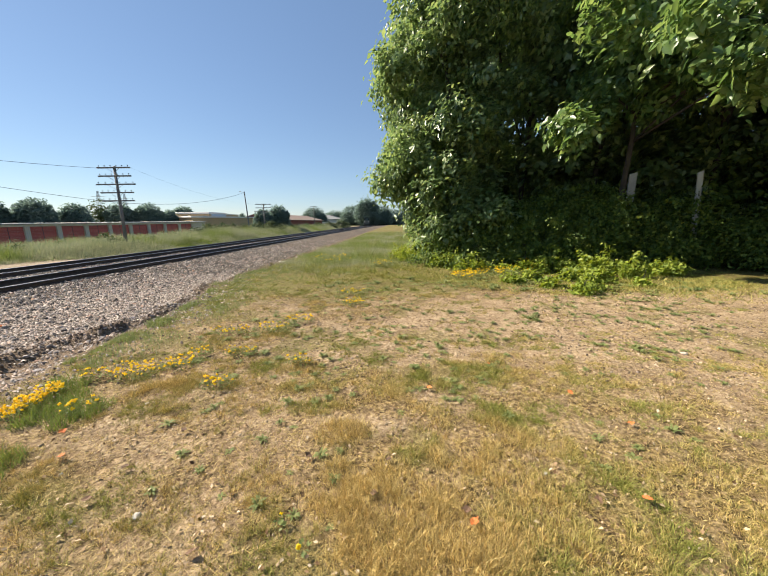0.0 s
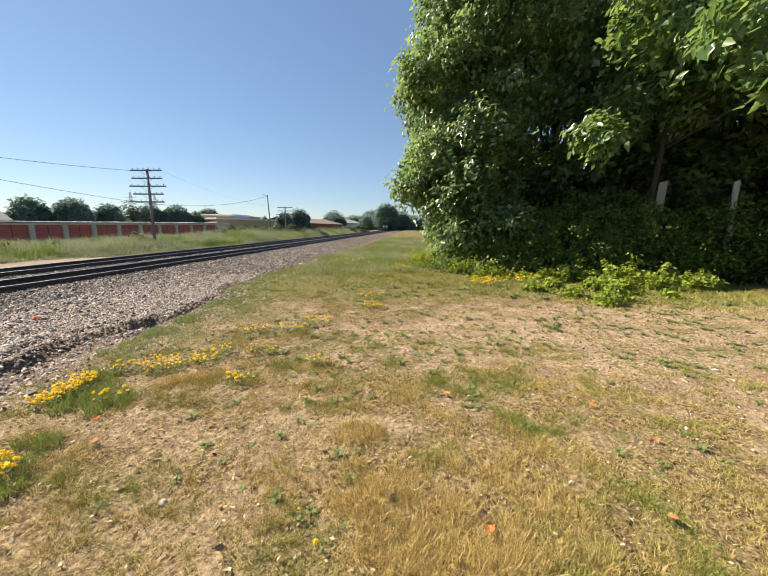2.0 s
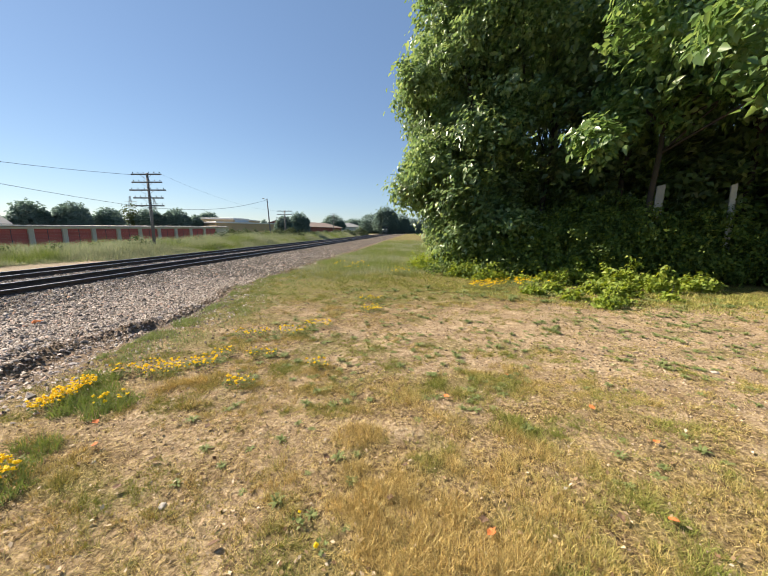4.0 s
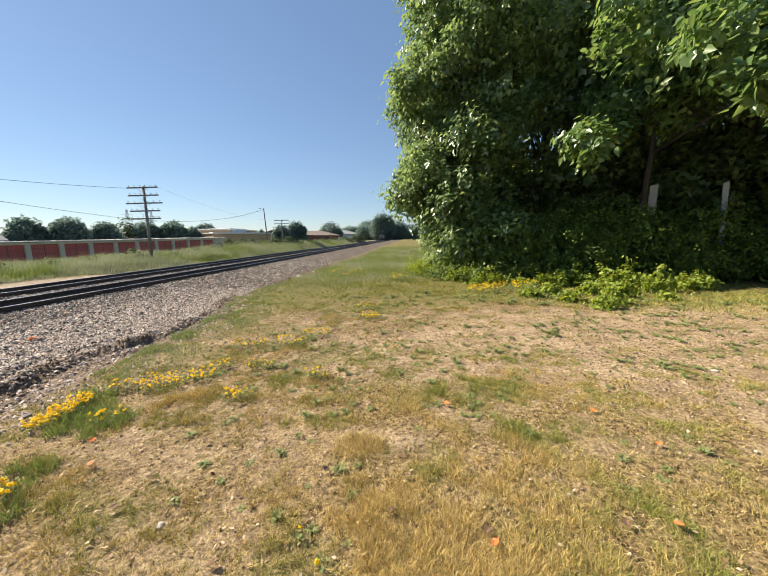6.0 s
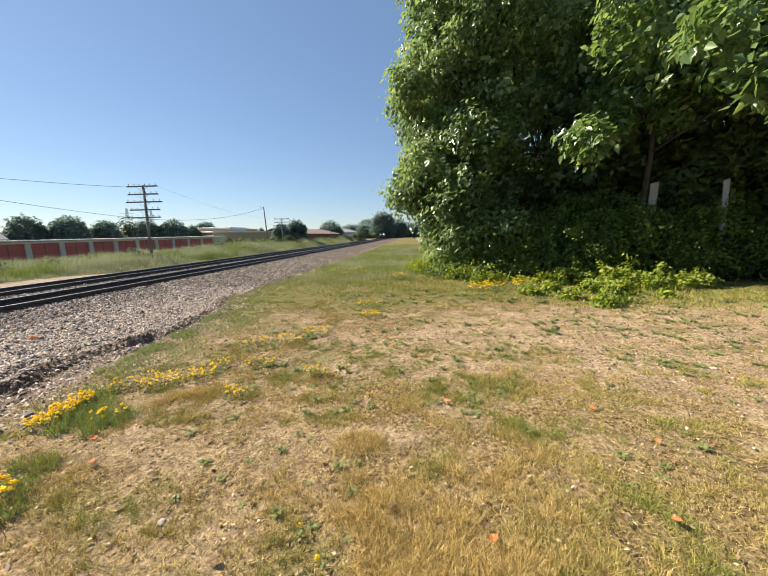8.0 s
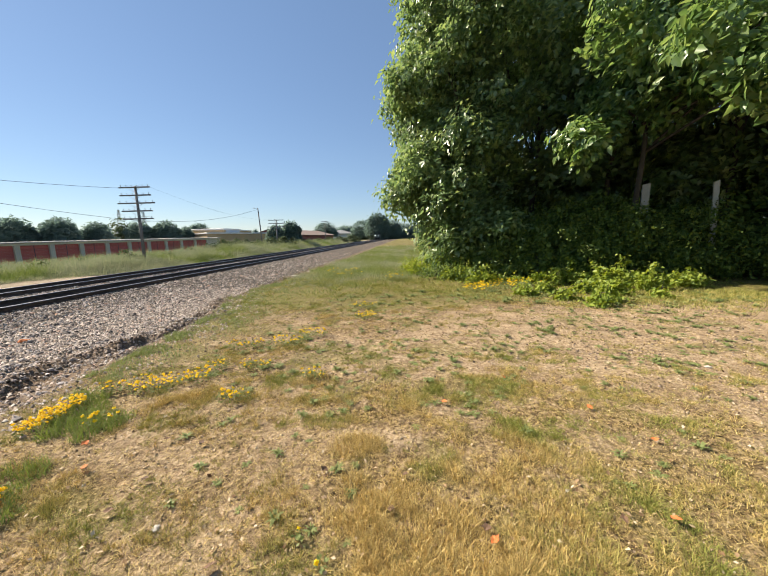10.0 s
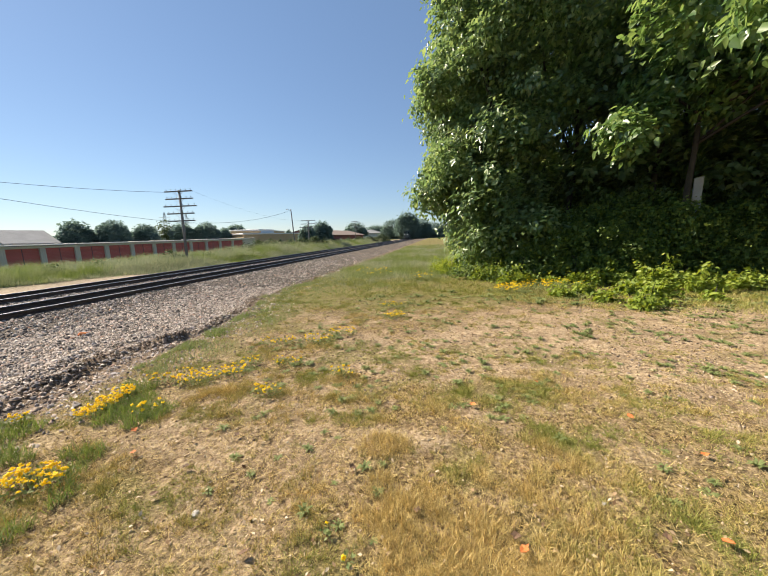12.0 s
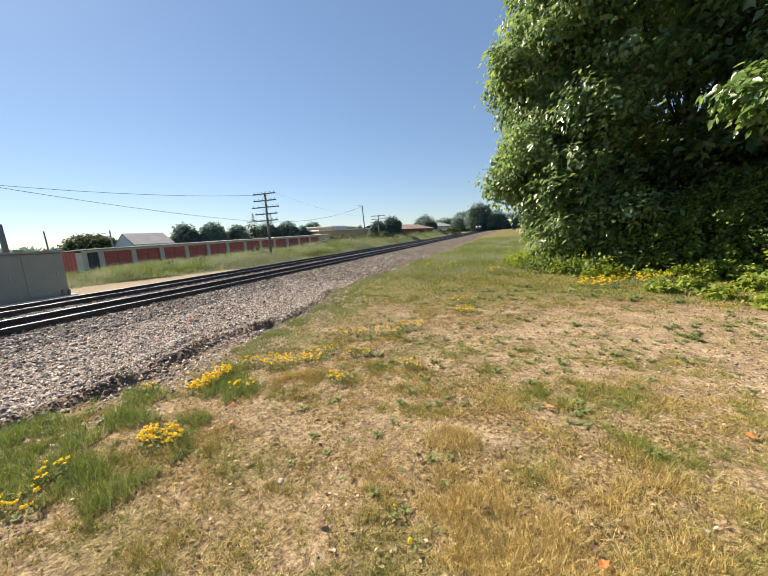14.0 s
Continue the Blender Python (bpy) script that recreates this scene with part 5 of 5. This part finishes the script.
# ---------------------------------------------------------------- grass
def make_grass():
    def tufts(n, per, y0, y1, radius, height, width, label, spike):
        """Tufts of blades that spread out from a common root; thin on trodden soil, straw or green by patches."""
        y = RNG.uniform(y0, y1, n)
        x = -5.2 + (np.minimum(1.25 * y + 0.5, 11.0) + 5.2) * RNG.uniform(0, 1, n)
        bare = bare_mask(x, y)
        patch = fbm(x, y, 1.5, 71)
        mats = step(fbm(x, y, 2.6, 72), 0.45, 0.57) * (1 - 0.5 * step(x, 2.5, 5.0))
        want = np.clip(0.25 + 2.6 * (patch - 0.38), 0.06, 1.0) * (1 - 0.95 * bare) + 0.6 * mats * bare
        tussock = fbm(x, y, 5.0, 74)
        want = want * np.clip(0.12 + 4.2 * (tussock - 0.38), 0.05, 1.35)
        ok = (RNG.uniform(0, 1, n) < want) & (x > edge_x(y) - 0.1 - 0.9 * RNG.uniform(0, 1, n) ** 4) & (RNG.uniform(0, 1, n) < 0.25 + 0.75 * step(x - edge_x(y), -0.1, 0.9 * fbm(x, y, 1.7, 76)))
        x, y, patch, bare, mats, tussock = x[ok], y[ok], patch[ok], bare[ok], mats[ok], tussock[ok]
        k = len(x)
        tint = green_mask(x, y) * 0.9 + 1.3 * (fbm(x, y, 2.4, 75) - 0.44) + RNG.normal(0.20, 0.2, k) + 0.16 * step(x, 0.4, 1.2) * step(3.8 - y, 0, 1.0) + 0.4 * mats * bare
        gold = np.exp(-(((x - 0.15) / 0.75) ** 2 + ((y - 1.45) / 0.55) ** 2) ** 2)
        tint = np.clip(tint - 0.5 * gold, 0, 1)
        size = RNG.uniform(0.6, 1.2, k) * (0.5 + 0.9 * patch) * (0.55 + 0.85 * tussock) * (1 - 0.45 * bare) * (1 + 0.2 * gold)
        tall = 1 + 2.2 * step(y + 0.2 * np.abs(x + 1.5), 8.0, 14.0) * (x < 2.5)
        a = RNG.uniform(0, math.tau, (k, per))
        q = np.abs(RNG.normal(0, 1, (k, per))) * radius * size[:, None]
        bx, by = (x[:, None] + np.cos(a) * q).ravel(), (y[:, None] + np.sin(a) * q).ravel()
        way = (a + RNG.normal(0, 0.7, (k, per))).ravel()
        t = np.clip(np.repeat(tint, per) + RNG.normal(0, 0.13, k * per), 0, 1)
        blades("lawn_grass", bx, by, t, np.repeat(height * size * tall, per) * RNG.uniform(0.6, 1.2, k * per), width, 0.85, M_BLADE, label, spike=spike, way=way)

    tufts(19000, 25, 0.4, 2.5, 0.027, 0.052, 0.0025, "short straw-coloured dry grass with green tufts", False)
    tufts(32000, 20, 2.5, 4.8, 0.030, 0.060, 0.0042, "short dry lawn grass, straw and olive", True)
    tufts(25000, 14, 4.8, 8.5, 0.040, 0.055, 0.0066, "short dry lawn grass among bare soil", True)
    tufts(10000, 12, 8.5, 13.5, 0.06, 0.055, 0.010, "dry and green grass before the wood", True)
    # a green mat along the foot of the wood
    n = 26000
    x = RNG.uniform(0.8, 9.5, n)
    y = np.interp(x, [0.8, 2.5, 5.0, 9.5], [11.0, 9.5, 8.5, 8.4]) + RNG.normal(0.0, 0.75, n)
    ok = RNG.uniform(0, 1, n) < 0.2 + 1.6 * np.clip(fbm(x, y, 1.4, 99) - 0.35, 0, 1)
    x, y = x[ok], y[ok]
    blades("green_mat", x, y, np.clip(RNG.normal(0.75, 0.2, len(x)), 0, 1), 0.05 + 0.13 * fbm(x, y, 1.2, 98), 0.011, 0.8, M_BLADE, "bright green grass and weeds along the wood's foot", spike=True)
    # dead grass lying flat between the tufts
    n = 150000
    y = 0.75 + 5.0 * RNG.beta(1.0, 1.7, n)
    x = -4.4 + (1.25 * y + 4.9) * RNG.uniform(0, 1, n)
    ok = (RNG.uniform(0, 1, n) < 0.95 - 0.85 * bare_mask(x, y)) & (x > edge_x(y))
    x, y = x[ok], y[ok]
    blades("thatch", x, y, np.clip(0.35 * green_mask(x, y) + RNG.normal(0.08, 0.12, len(x)), 0, 1), 0.036, 0.0026 + 0.0007 * y, 1.7, M_BLADE, "flattened dead grass between the tufts", spike=True)
    # the same lawn goes on behind and beside
    n = 210000
    x, y = RNG.uniform(-4.6, 14.0, n), RNG.uniform(-8.0, 10.0, n)
    ok = (x > edge_x(y)) & ((y < 0.7) | (x > 1.25 * y + 0.4)) & (RNG.uniform(0, 1, n) < 1 - 0.9 * bare_mask(x, y)) & (x + 0.8 * y < 17)
    x, y = x[ok], y[ok]
    blades("lawn_grass", x, y, np.clip(green_mask(x, y) + RNG.normal(0.12, 0.2, len(x)) + 0.65 * (fbm(x, y, 2.2, 75) - 0.33), 0, 1), 0.042, 0.0055, 1.15, M_BLADE, "short dry lawn grass, straw and olive", spike=True)
    # a golden patch of matted dead grass and smaller ones round it
    for cx, cy, rx, ry, n in ((0.25, 1.35, 0.55, 0.42, 26000), (-0.15, 1.75, 0.35, 0.28, 9000), (0.55, 2.1, 0.3, 0.2, 5000), (-0.35, 2.3, 0.22, 0.16, 3000)):
        a, q = RNG.uniform(0, math.tau, n), np.sqrt(RNG.uniform(0, 1, n)) * RNG.uniform(0.75, 1.15, n)
        x, y = cx + rx * q * np.cos(a), cy + ry * q * np.sin(a)
        ok = RNG.uniform(0, 1, n) < 4.0 * np.clip(fbm(x, y, 6.0, 87) - 0.36, 0, 1)
        x, y = x[ok], y[ok]
        blades("straw_tuft", x, y, RNG.uniform(0, 0.18, len(x)), 0.04 + 0.06 * fbm(x, y, 4.0, 88), 0.0026, 1.0, M_BLADE, "matted golden tuft of dead grass in the lawn")
    n = 30000
    y = RNG.uniform(0.3, 3.2, n)
    x = RNG.uniform(-4.6, -2.3, n)
    ok = (x > edge_x(y) - 0.1) & (fbm(x, y, 2.6, 79) > 0.55 + 0.05 * (x + 3.4))
    x, y = x[ok], y[ok]
    blades("green_tufts", x, y, np.clip(RNG.normal(0.85, 0.15, len(x)), 0, 1), 0.045 + 0.12 * fbm(x, y, 2.0, 78), 0.0045, 0.65, M_TALL, "lush green grass tufts beside the flowers")
    n = 60000
    y = RNG.uniform(3.5, 13.0, n)
    x = edge_x(y) - 0.15 + RNG.uniform(0, 1, n) * (0.9 + 0.26 * np.clip(y - 3.5, 0, 7)) * RNG.uniform(0.1, 1, n)
    ok = RNG.uniform(0, 1, n) < 1.5 * np.clip(fbm(x, y, 2.8, 89) - 0.36, 0, 1)
    x, y = x[ok], y[ok]
    blades("green_verge", x, y, np.clip(RNG.normal(0.6, 0.2, len(x)), 0, 1), 0.04 + 0.09 * fbm(x, y, 1.2, 90), 0.008, 0.7, M_TALL, "bright green grass along the ballast edge", spike=True)
    # loose straw and crumbs of soil on the trodden parts
    n = 42000
    y = 0.8 + 7.5 * RNG.beta(1.1, 1.8, n)
    x = RNG.uniform(-4.0, 1.25 * y + 0.5)
    ok = RNG.uniform(0, 1, n) < 1 - 0.85 * bare_mask(x, y) * step(y, 3.0, 4.5)
    x, y = x[ok], y[ok]
    blades("loose_straw", x, y, RNG.uniform(0, 0.3, len(x)), 0.042, 0.0040, 1.75, M_BLADE, "loose dry straw lying on bare soil", "straw", spike=True)
    n = 16000
    y = 0.8 + 8.0 * RNG.beta(1.1, 1.6, n)
    x = RNG.uniform(-4.3, 1.25 * y + 0.5)
    ok = RNG.uniform(0, 1, n) < 0.25 + 0.8 * fbm(x, y, 1.8, 77)
    blades("dead_leaf_bits", x[ok], y[ok], 0.0 * x[ok], 0.018 + 0.003 * y[ok], 0.007 + 0.0018 * y[ok], 1.72, M_FLECK, "brown bits of dead leaves strewn over the lawn", "leaf litter", spike=True)
    # clods and specks of darker soil over the trodden ground
    n = 5500
    y = 3.0 + 6.5 * RNG.beta(1.2, 1.3, n)
    x = RNG.uniform(-3.4, 1.2 * y)
    ok = RNG.uniform(0, 1, n) < 0.08 + 1.2 * step(fbm(x, y, 1.5, 97), 0.42, 0.64)
    x, y = x[ok], y[ok]
    stones("lawn_clods", x, y, RNG.uniform(0.012, 0.034, len(x)), M_MUD, "dark clods of dry soil on the trodden lawn")
    # pale scraps of dead leaves
    n = 3400
    y = 0.8 + 5.5 * RNG.beta(1.1, 1.8, n)
    x = -3.9 + (1.25 * y + 4.4) * RNG.uniform(0, 1, n)
    ob = leaves("dead_leaf_scraps", np.stack([x, y, ground_z(x, y) + RNG.uniform(0.004, 0.022, n)], -1), np.tile([0, 0, 1.0], (n, 1)), RNG.uniform(0.014, 0.034, n), M_SCRAP, shape=(SLIM, SLIM_F), droop=0.0, wild=0.35)
    tagged(ob, "pale and brown scraps of dead leaves in the grass", "leaf litter", kind="stuff")
    n = 12000
    y = 0.9 + 7.5 * RNG.beta(1.1, 1.6, n)
    x = RNG.uniform(-4.3, 1.25 * y + 0.5)
    ok = RNG.uniform(0, 1, n) < 0.15 + bare_mask(x, y)
    stones("soil_crumbs", x[ok], y[ok], np.minimum(0.007 + 0.0028 * y[ok], 0.016) * RNG.uniform(0.5, 1.7, int(ok.sum())), M_CRUMB, "crumbs of dry soil and small stones on the lawn")
    # tall verge grass between ballast and wood
    n = 80000
    y = 9.0 + 50 * RNG.beta(1, 1.8, n)
    x = RNG.uniform(-5.0, 3.2, n) + bend(y)
    ok = (x > edge_x(y) - 0.15) & (x < 2.6 + bend(y)) & (RNG.uniform(0, 1, n) < 0.35 + 0.9 * fbm(x, y, 0.9, 81)) & (RNG.uniform(0, 1, n) < step(y - 7.5 - 1.0 * np.abs(x + 2.2), 0.0, 6.0))
    x, y = x[ok], y[ok]
    t = np.clip((fbm(x, y, 0.7, 83) - 0.38) * 4, 0, 0.8)
    h = (0.12 + 0.32 * fbm(x, y, 0.8, 85)) * (0.35 + 0.65 * step(y, 10, 17))
    blades("verge_grass", x, y, t, h, 0.013, 0.5, M_TALL, "tall green and straw grass on the verge beside the ballast", spike=True)
    # tall weeds across the tracks
    n = 280000
    y = 2.0 + 140.0 * RNG.beta(1.0, 1.7, n)
    u = np.interp(y, [2, 14, 24, 120], [-23.6, -22.2, -20.0, -20.0]) - 12.0 * RNG.uniform(0, 1, n) ** 1.2
    x = u + bend(y)
    dens = fbm(x, y, 0.35, 91)
    ok = (RNG.uniform(0, 1, n) < 0.25 + 1.1 * dens) & ~((np.abs(x + 21.2) < 1.6) & (y > 4) & (y < 10.6)) & ((y > 11) | (u < -23))
    x, y, dens = x[ok], y[ok], dens[ok]
    h = (0.42 + 1.3 * dens) * np.interp(y, [8, 20, 45], [0.5, 0.68, 1.0]) * np.clip((-u[ok] + np.interp(y, [2, 14, 24, 120], [-23.6, -22.2, -20.0, -20.0])) / 2.5 + 0.25, 0.3, 1.0)
    h = h * (0.5 + 1.0 * fbm(x, y, 0.9, 95))
    blades("tall_weeds", x, y, np.clip((fbm(x, y, 0.45, 93) - 0.45) * 4, 0, 0.85), h, 0.026, 0.5, M_TALL, "tall pale green weeds between the track and the storage row", spike=True)


make_grass()


# ---------------------------------------------------------------- flowers, weeds and litter on the lawn
def blossom_mesh():
    v, f = [], []
    for k in range(7):
        a = k * math.tau / 7 + 0.3 * (k % 2)
        ca, sa = math.cos(a), math.sin(a)
        up = 0.35 + 0.5 * (k % 2)
        c = len(v)
        v += [(0, 0, 0), (ca * 0.7 - sa * 0.45, sa * 0.7 + ca * 0.45, up), (ca * 1.15, sa * 1.15, up * 0.9), (ca * 0.7 + sa * 0.45, sa * 0.7 - ca * 0.45, up), (ca * 0.3, sa * 0.3, up + 0.35)]
        f += [(c, c + 3, c + 2), (c, c + 2, c + 1), (c + 4, c + 1, c + 2), (c + 4, c + 2, c + 3)]
    me = bpy.data.meshes.new("blossom")
    me.from_pydata(v, [], f)
    me.materials.append(M_PETAL)
    return me


BLOSSOM = blossom_mesh()


def flower_clump(x, y, rx, ry, n, label, h=0.10, r=0.0145):
    e = thing("flower_clump", x, y, float(ground_z(x, y)), 0, label, "flowers", "yellow flowers on the lawn")
    k = int(620 * rx * ry / 0.09) + (60 if n > 1 else 14)
    a, q = RNG.uniform(0, math.tau, k), np.sqrt(RNG.uniform(0, 1.25, k))
    px, py = np.cos(a) * q * rx, np.sin(a) * q * ry
    pz = (ground_z(px + x, py + y) - e.location.z) + RNG.uniform(0.0, h * 0.75, k)
    leaves("foliage", np.stack([px, py, pz], -1), np.tile([0, -0.1, 0.8], (k, 1)), 0.026, M_WEED, e, shape=(SLIM, SLIM_F), droop=-0.6, wild=0.6)
    for i in range(int(n * 1.9) if n > 1 else 1):
        a, q = random.uniform(0, math.tau), math.sqrt(random.random())
        bx, by = math.cos(a) * q * rx, math.sin(a) * q * ry
        bz = float(ground_z(x + bx, y + by)) - e.location.z + h * random.uniform(0.6, 1.15)
        s = r * random.uniform(0.7, 1.3)
        o = new("blossom", BLOSSOM)
        o.parent = e
        o.matrix_basis = pose(bx, by, bz, random.uniform(-35, 35), random.uniform(-35, 35), random.uniform(0, 360)) @ Matrix.Diagonal((s, s, s, 1))
    return e


FL = "low clump of bright yellow flowers in dry grass"
for x, y, rx, ry, n in ((-3.21, 2.50, 0.10, 0.13, 24), (-3.22, 2.68, 0.10, 0.12, 26), (-3.24, 2.88, 0.10, 0.13, 24), (-2.71, 2.62, 0.12, 0.13, 8), (-3.18, 3.28, 0.14, 0.14, 7), (-2.80, 3.38, 0.26, 0.20, 34), (-2.42, 3.55, 0.16, 0.14, 16),
                        (-2.36, 3.88, 0.14, 0.12, 9), (-1.72, 3.08, 0.16, 0.14, 11), (-1.86, 3.92, 0.20, 0.12, 8), (-2.38, 4.72, 0.30, 0.18, 14), (-1.80, 4.88, 0.28, 0.16, 16), (-1.50, 5.35, 0.24, 0.18, 15),
                        (-0.70, 6.57, 0.24, 0.20, 26), (-0.85, 7.70, 0.34, 0.28, 18), (-2.66, 1.66, 0.22, 0.15, 36), (-3.80, 2.33, 0.10, 0.10, 7), (-3.02, 1.12, 0.14, 0.10, 6), (-2.9, 0.85, 0.2, 0.12, 8),
                        (-1.03, 3.61, 0.14, 0.10, 6)):
    flower_clump(x, y, rx, ry, n, FL)
for x, y, rx, ry, n in ((2.35, 9.9, 0.40, 0.45, 48), (3.2, 10.4, 0.65, 0.55, 34), (4.2, 10.8, 0.7, 0.5, 20)):
    flower_clump(x, y, rx, ry, n, "dense clump of yellow flowers at the wood's edge", 0.22, 0.022)
flower_clump(-0.2, 13.0, 0.5, 0.5, 12, "yellow flowers in taller grass beside the tree", 0.25, 0.026)
flower_clump(-2.4, 14.0, 0.8, 0.8, 14, "yellow flowers scattered in verge grass", 0.35, 0.026)
flower_clump(-0.57, 1.50, 0.03, 0.03, 1, "single yellow flower in straw-coloured grass", 0.06, 0.011)
flower_clump(-0.42, 1.36, 0.03, 0.03, 1, "single yellow flower in straw-coloured grass", 0.05, 0.012)


def rosette_mesh(n, seed, up):
    rnd = random.Random(seed)
    v, f = [(0, 0, 0)], []
    for k in range(n):
        a = k * 2.4 + rnd.uniform(-0.3, 0.3)
        ln, w, u = rnd.uniform(0.55, 1.15), rnd.uniform(0.07, 0.13), up * rnd.uniform(0.5, 1.4)
        ca, sa = math.cos(a), math.sin(a)
        c = len(v)
        for s, ww, z in ((0.35, 0.9, 0.75), (0.7, 1.0, 1.0)):
            for side in (-1, 1):
                v.append((ca * ln * s - sa * w * ww * side, sa * ln * s + ca * w * ww * side, u * z + 0.03))
        v.append((ca * ln, sa * ln, u * 0.8))
        f += [(0, c + 1, c), (c, c + 1, c + 3, c + 2), (c + 2, c + 3, c + 4)]
    me = bpy.data.meshes.new("weed_leaves")
    me.from_pydata(v, [], f)
    me.materials.append(M_WEED)
    return me


ROSETTES = [rosette_mesh(14, 1, 0.16), rosette_mesh(18, 2, 0.28), rosette_mesh(20, 3, 0.42)]
WEEDS = ((-0.95, 2.23), (0.97, 3.26), (2.23, 5.24), (-1.05, 3.37), (-1.81, 2.44), (0.26, 6.19), (2.84, 5.32), (4.63, 4.69), (2.75, 3.9), (-1.61, 2.63), (-0.34, 1.83), (2.33, 8.87),
         (0.44, 4.16), (1.59, 2.26), (1.45, 1.95), (1.3, 3.65), (-0.11, 5.62), (-0.81, 3.83), (-2.12, 6.02), (4.15, 4.37), (-1.25, 1.92), (-1.0, 1.71), (-0.52, 1.57), (2.24, 2.36))
rw = random.Random(3)
spots = [(x, y, rw.uniform(0.05, 0.075) * (0.7 if y < 2.1 else 1.0)) for x, y in WEEDS]
for x, y, s in list(spots):
    for k in range(rw.randint(1, 3)):
        spots.append((x + rw.uniform(-0.35, 0.35), y + rw.uniform(-0.25, 0.25), rw.uniform(0.03, 0.06)))
for k in range(120):
    cy = rw.uniform(2.8, 9.2)
    cx = rw.uniform(-2.3, 1.1 * cy)
    for i in range(rw.randint(2, 8)):
        spots.append((cx + rw.gauss(0, 0.28), cy + rw.gauss(0, 0.16), rw.uniform(0.03, 0.07) + 0.003 * cy))
for k in range(110):
    x = rw.uniform(-0.5, 8.5)
    spots.append((x, rw.uniform(8.0, 10.4) - 0.10 * x, rw.uniform(0.08, 0.17)))
spots = [q for q in spots if q[0] > -4.0]
spots.sort(key=lambda q: q[1])
for i, (x, y, s) in enumerate(spots[:260]):
    o = new("weed_rosette", ROSETTES[i % 3])
    o.matrix_world = pose(x, y, float(ground_z(x, y)), 0, 0, rw.uniform(0, 360)) @ Matrix.Diagonal((s, s, s, 1))
    tagged(o, "small green broad-leaved weed in the dry lawn", "weed", "weeds in the lawn")


def far_weeds(places):
    """The farther weeds of the lawn, joined."""
    v, f = [], []
    for i, (x, y, s) in enumerate(places):
        me = ROSETTES[i % 3]
        m = pose(x, y, float(ground_z(x, y)), 0, 0, rw.uniform(0, 360)) @ Matrix.Diagonal((s, s, s, 1))
        c = len(v)
        v += [m @ q.co for q in me.vertices]
        f += [[c + k for k in p.vertices] for p in me.polygons]
    tagged(put_mesh("lawn_weeds", v, f, M_WEED), "low green weeds scattered over trodden soil before the wood", "weeds", kind="stuff")


far_weeds(spots[260:])


def dry_leaf(x, y, s, material, label):
    bm = bmesh.new()
    pts = [(0, -1, 0.1), (-0.55, -0.35, 0.30), (-0.7, 0.3, 0.15), (-0.2, 0.55, 0.35), (0, 1.05, 0.5), (0.3, 0.5, 0.3), (0.65, 0.25, 0.4), (0.5, -0.4, 0.15)]
    top = [bm.verts.new(p) for p in pts]
    c = bm.verts.new((0, 0.05, 0.08))
    for i in range(len(top)):
        bm.faces.new((c, top[i], top[(i + 1) % len(top)]))
    r = bmesh.ops.extrude_face_region(bm, geom=list(bm.faces))
    bmesh.ops.translate(bm, vec=(0, 0, -0.05), verts=[v for v in r["geom"] if isinstance(v, bmesh.types.BMVert)])
    me = bpy.data.meshes.new("dry_leaf")
    bm.to_mesh(me)
    bm.free()
    me.materials.append(material)
    o = new("dry_leaf", me)
    o.matrix_world = pose(x, y, float(ground_z(x, y)) + 0.03, random.uniform(-20, 20), random.uniform(-20, 20), random.uniform(0, 360)) @ Matrix.Diagonal((s, s, s, 1))
    return tagged(o, label, "leaf", "dry leaves on the lawn")


for x, y in ((0.47, 1.52), (1.51, 1.67), (0.41, 2.99), (-2.53, 2.28), (-2.26, 2.0), (1.95, 2.41), (1.75, 2.93), (1.17, 3.6)):
    dry_leaf(x, y, 0.034, M_LITTER, "curled orange dry leaf lying in the grass")
for x, y in ((-1.91, 2.36), (-1.75, 1.92), (0.01, 1.98), (-0.54, 2.0), (-1.76, 1.65), (-0.95, 1.33), (0.45, 1.6), (-1.6, 2.32), (-0.08, 1.69), (1.22, 1.66), (-0.3, 2.9), (0.9, 4.4), (2.9, 4.3), (3.6, 5.0)):
    dry_leaf(x, y, 0.03, M_BROWNLEAF, "curled brown dry leaf lying in the grass")
for x, y, s in ((-1.41, 1.57, 0.035), (1.04, 1.91, 0.02), (3.66, 3.87, 0.05), (-2.21, 2.74, 0.025), (-2.15, 1.88, 0.02)):
    rock(x, y, s, "pale stone in the trodden lawn", None, 0.4)
rock(-7.75, 6.15, 0.11, "orange-red painted stone among the ballast", M_LITTER, 0.6)

# single stones of the ballast nearest the lawn
STONES = stone_meshes(5)
bed = thing("ballast_edge", 0, 0, 0, 0, "loose crushed stones along the edge of the ballast", "gravel", "", "structure")
for k in range(280):
    y = rw.uniform(1.5, 8.0)
    x = float(ridge_x(y)) - rw.gauss(0.35, 0.7)
    o = new("stone", STONES[k % 5])
    o.parent = bed
    s = rw.uniform(0.025, 0.055)
    o.matrix_basis = pose(x, y, float(ground_z(x, y)) + s * 0.25, rw.uniform(-25, 25), rw.uniform(-25, 25), rw.uniform(0, 360)) @ Matrix.Diagonal((s, s, s, 1))
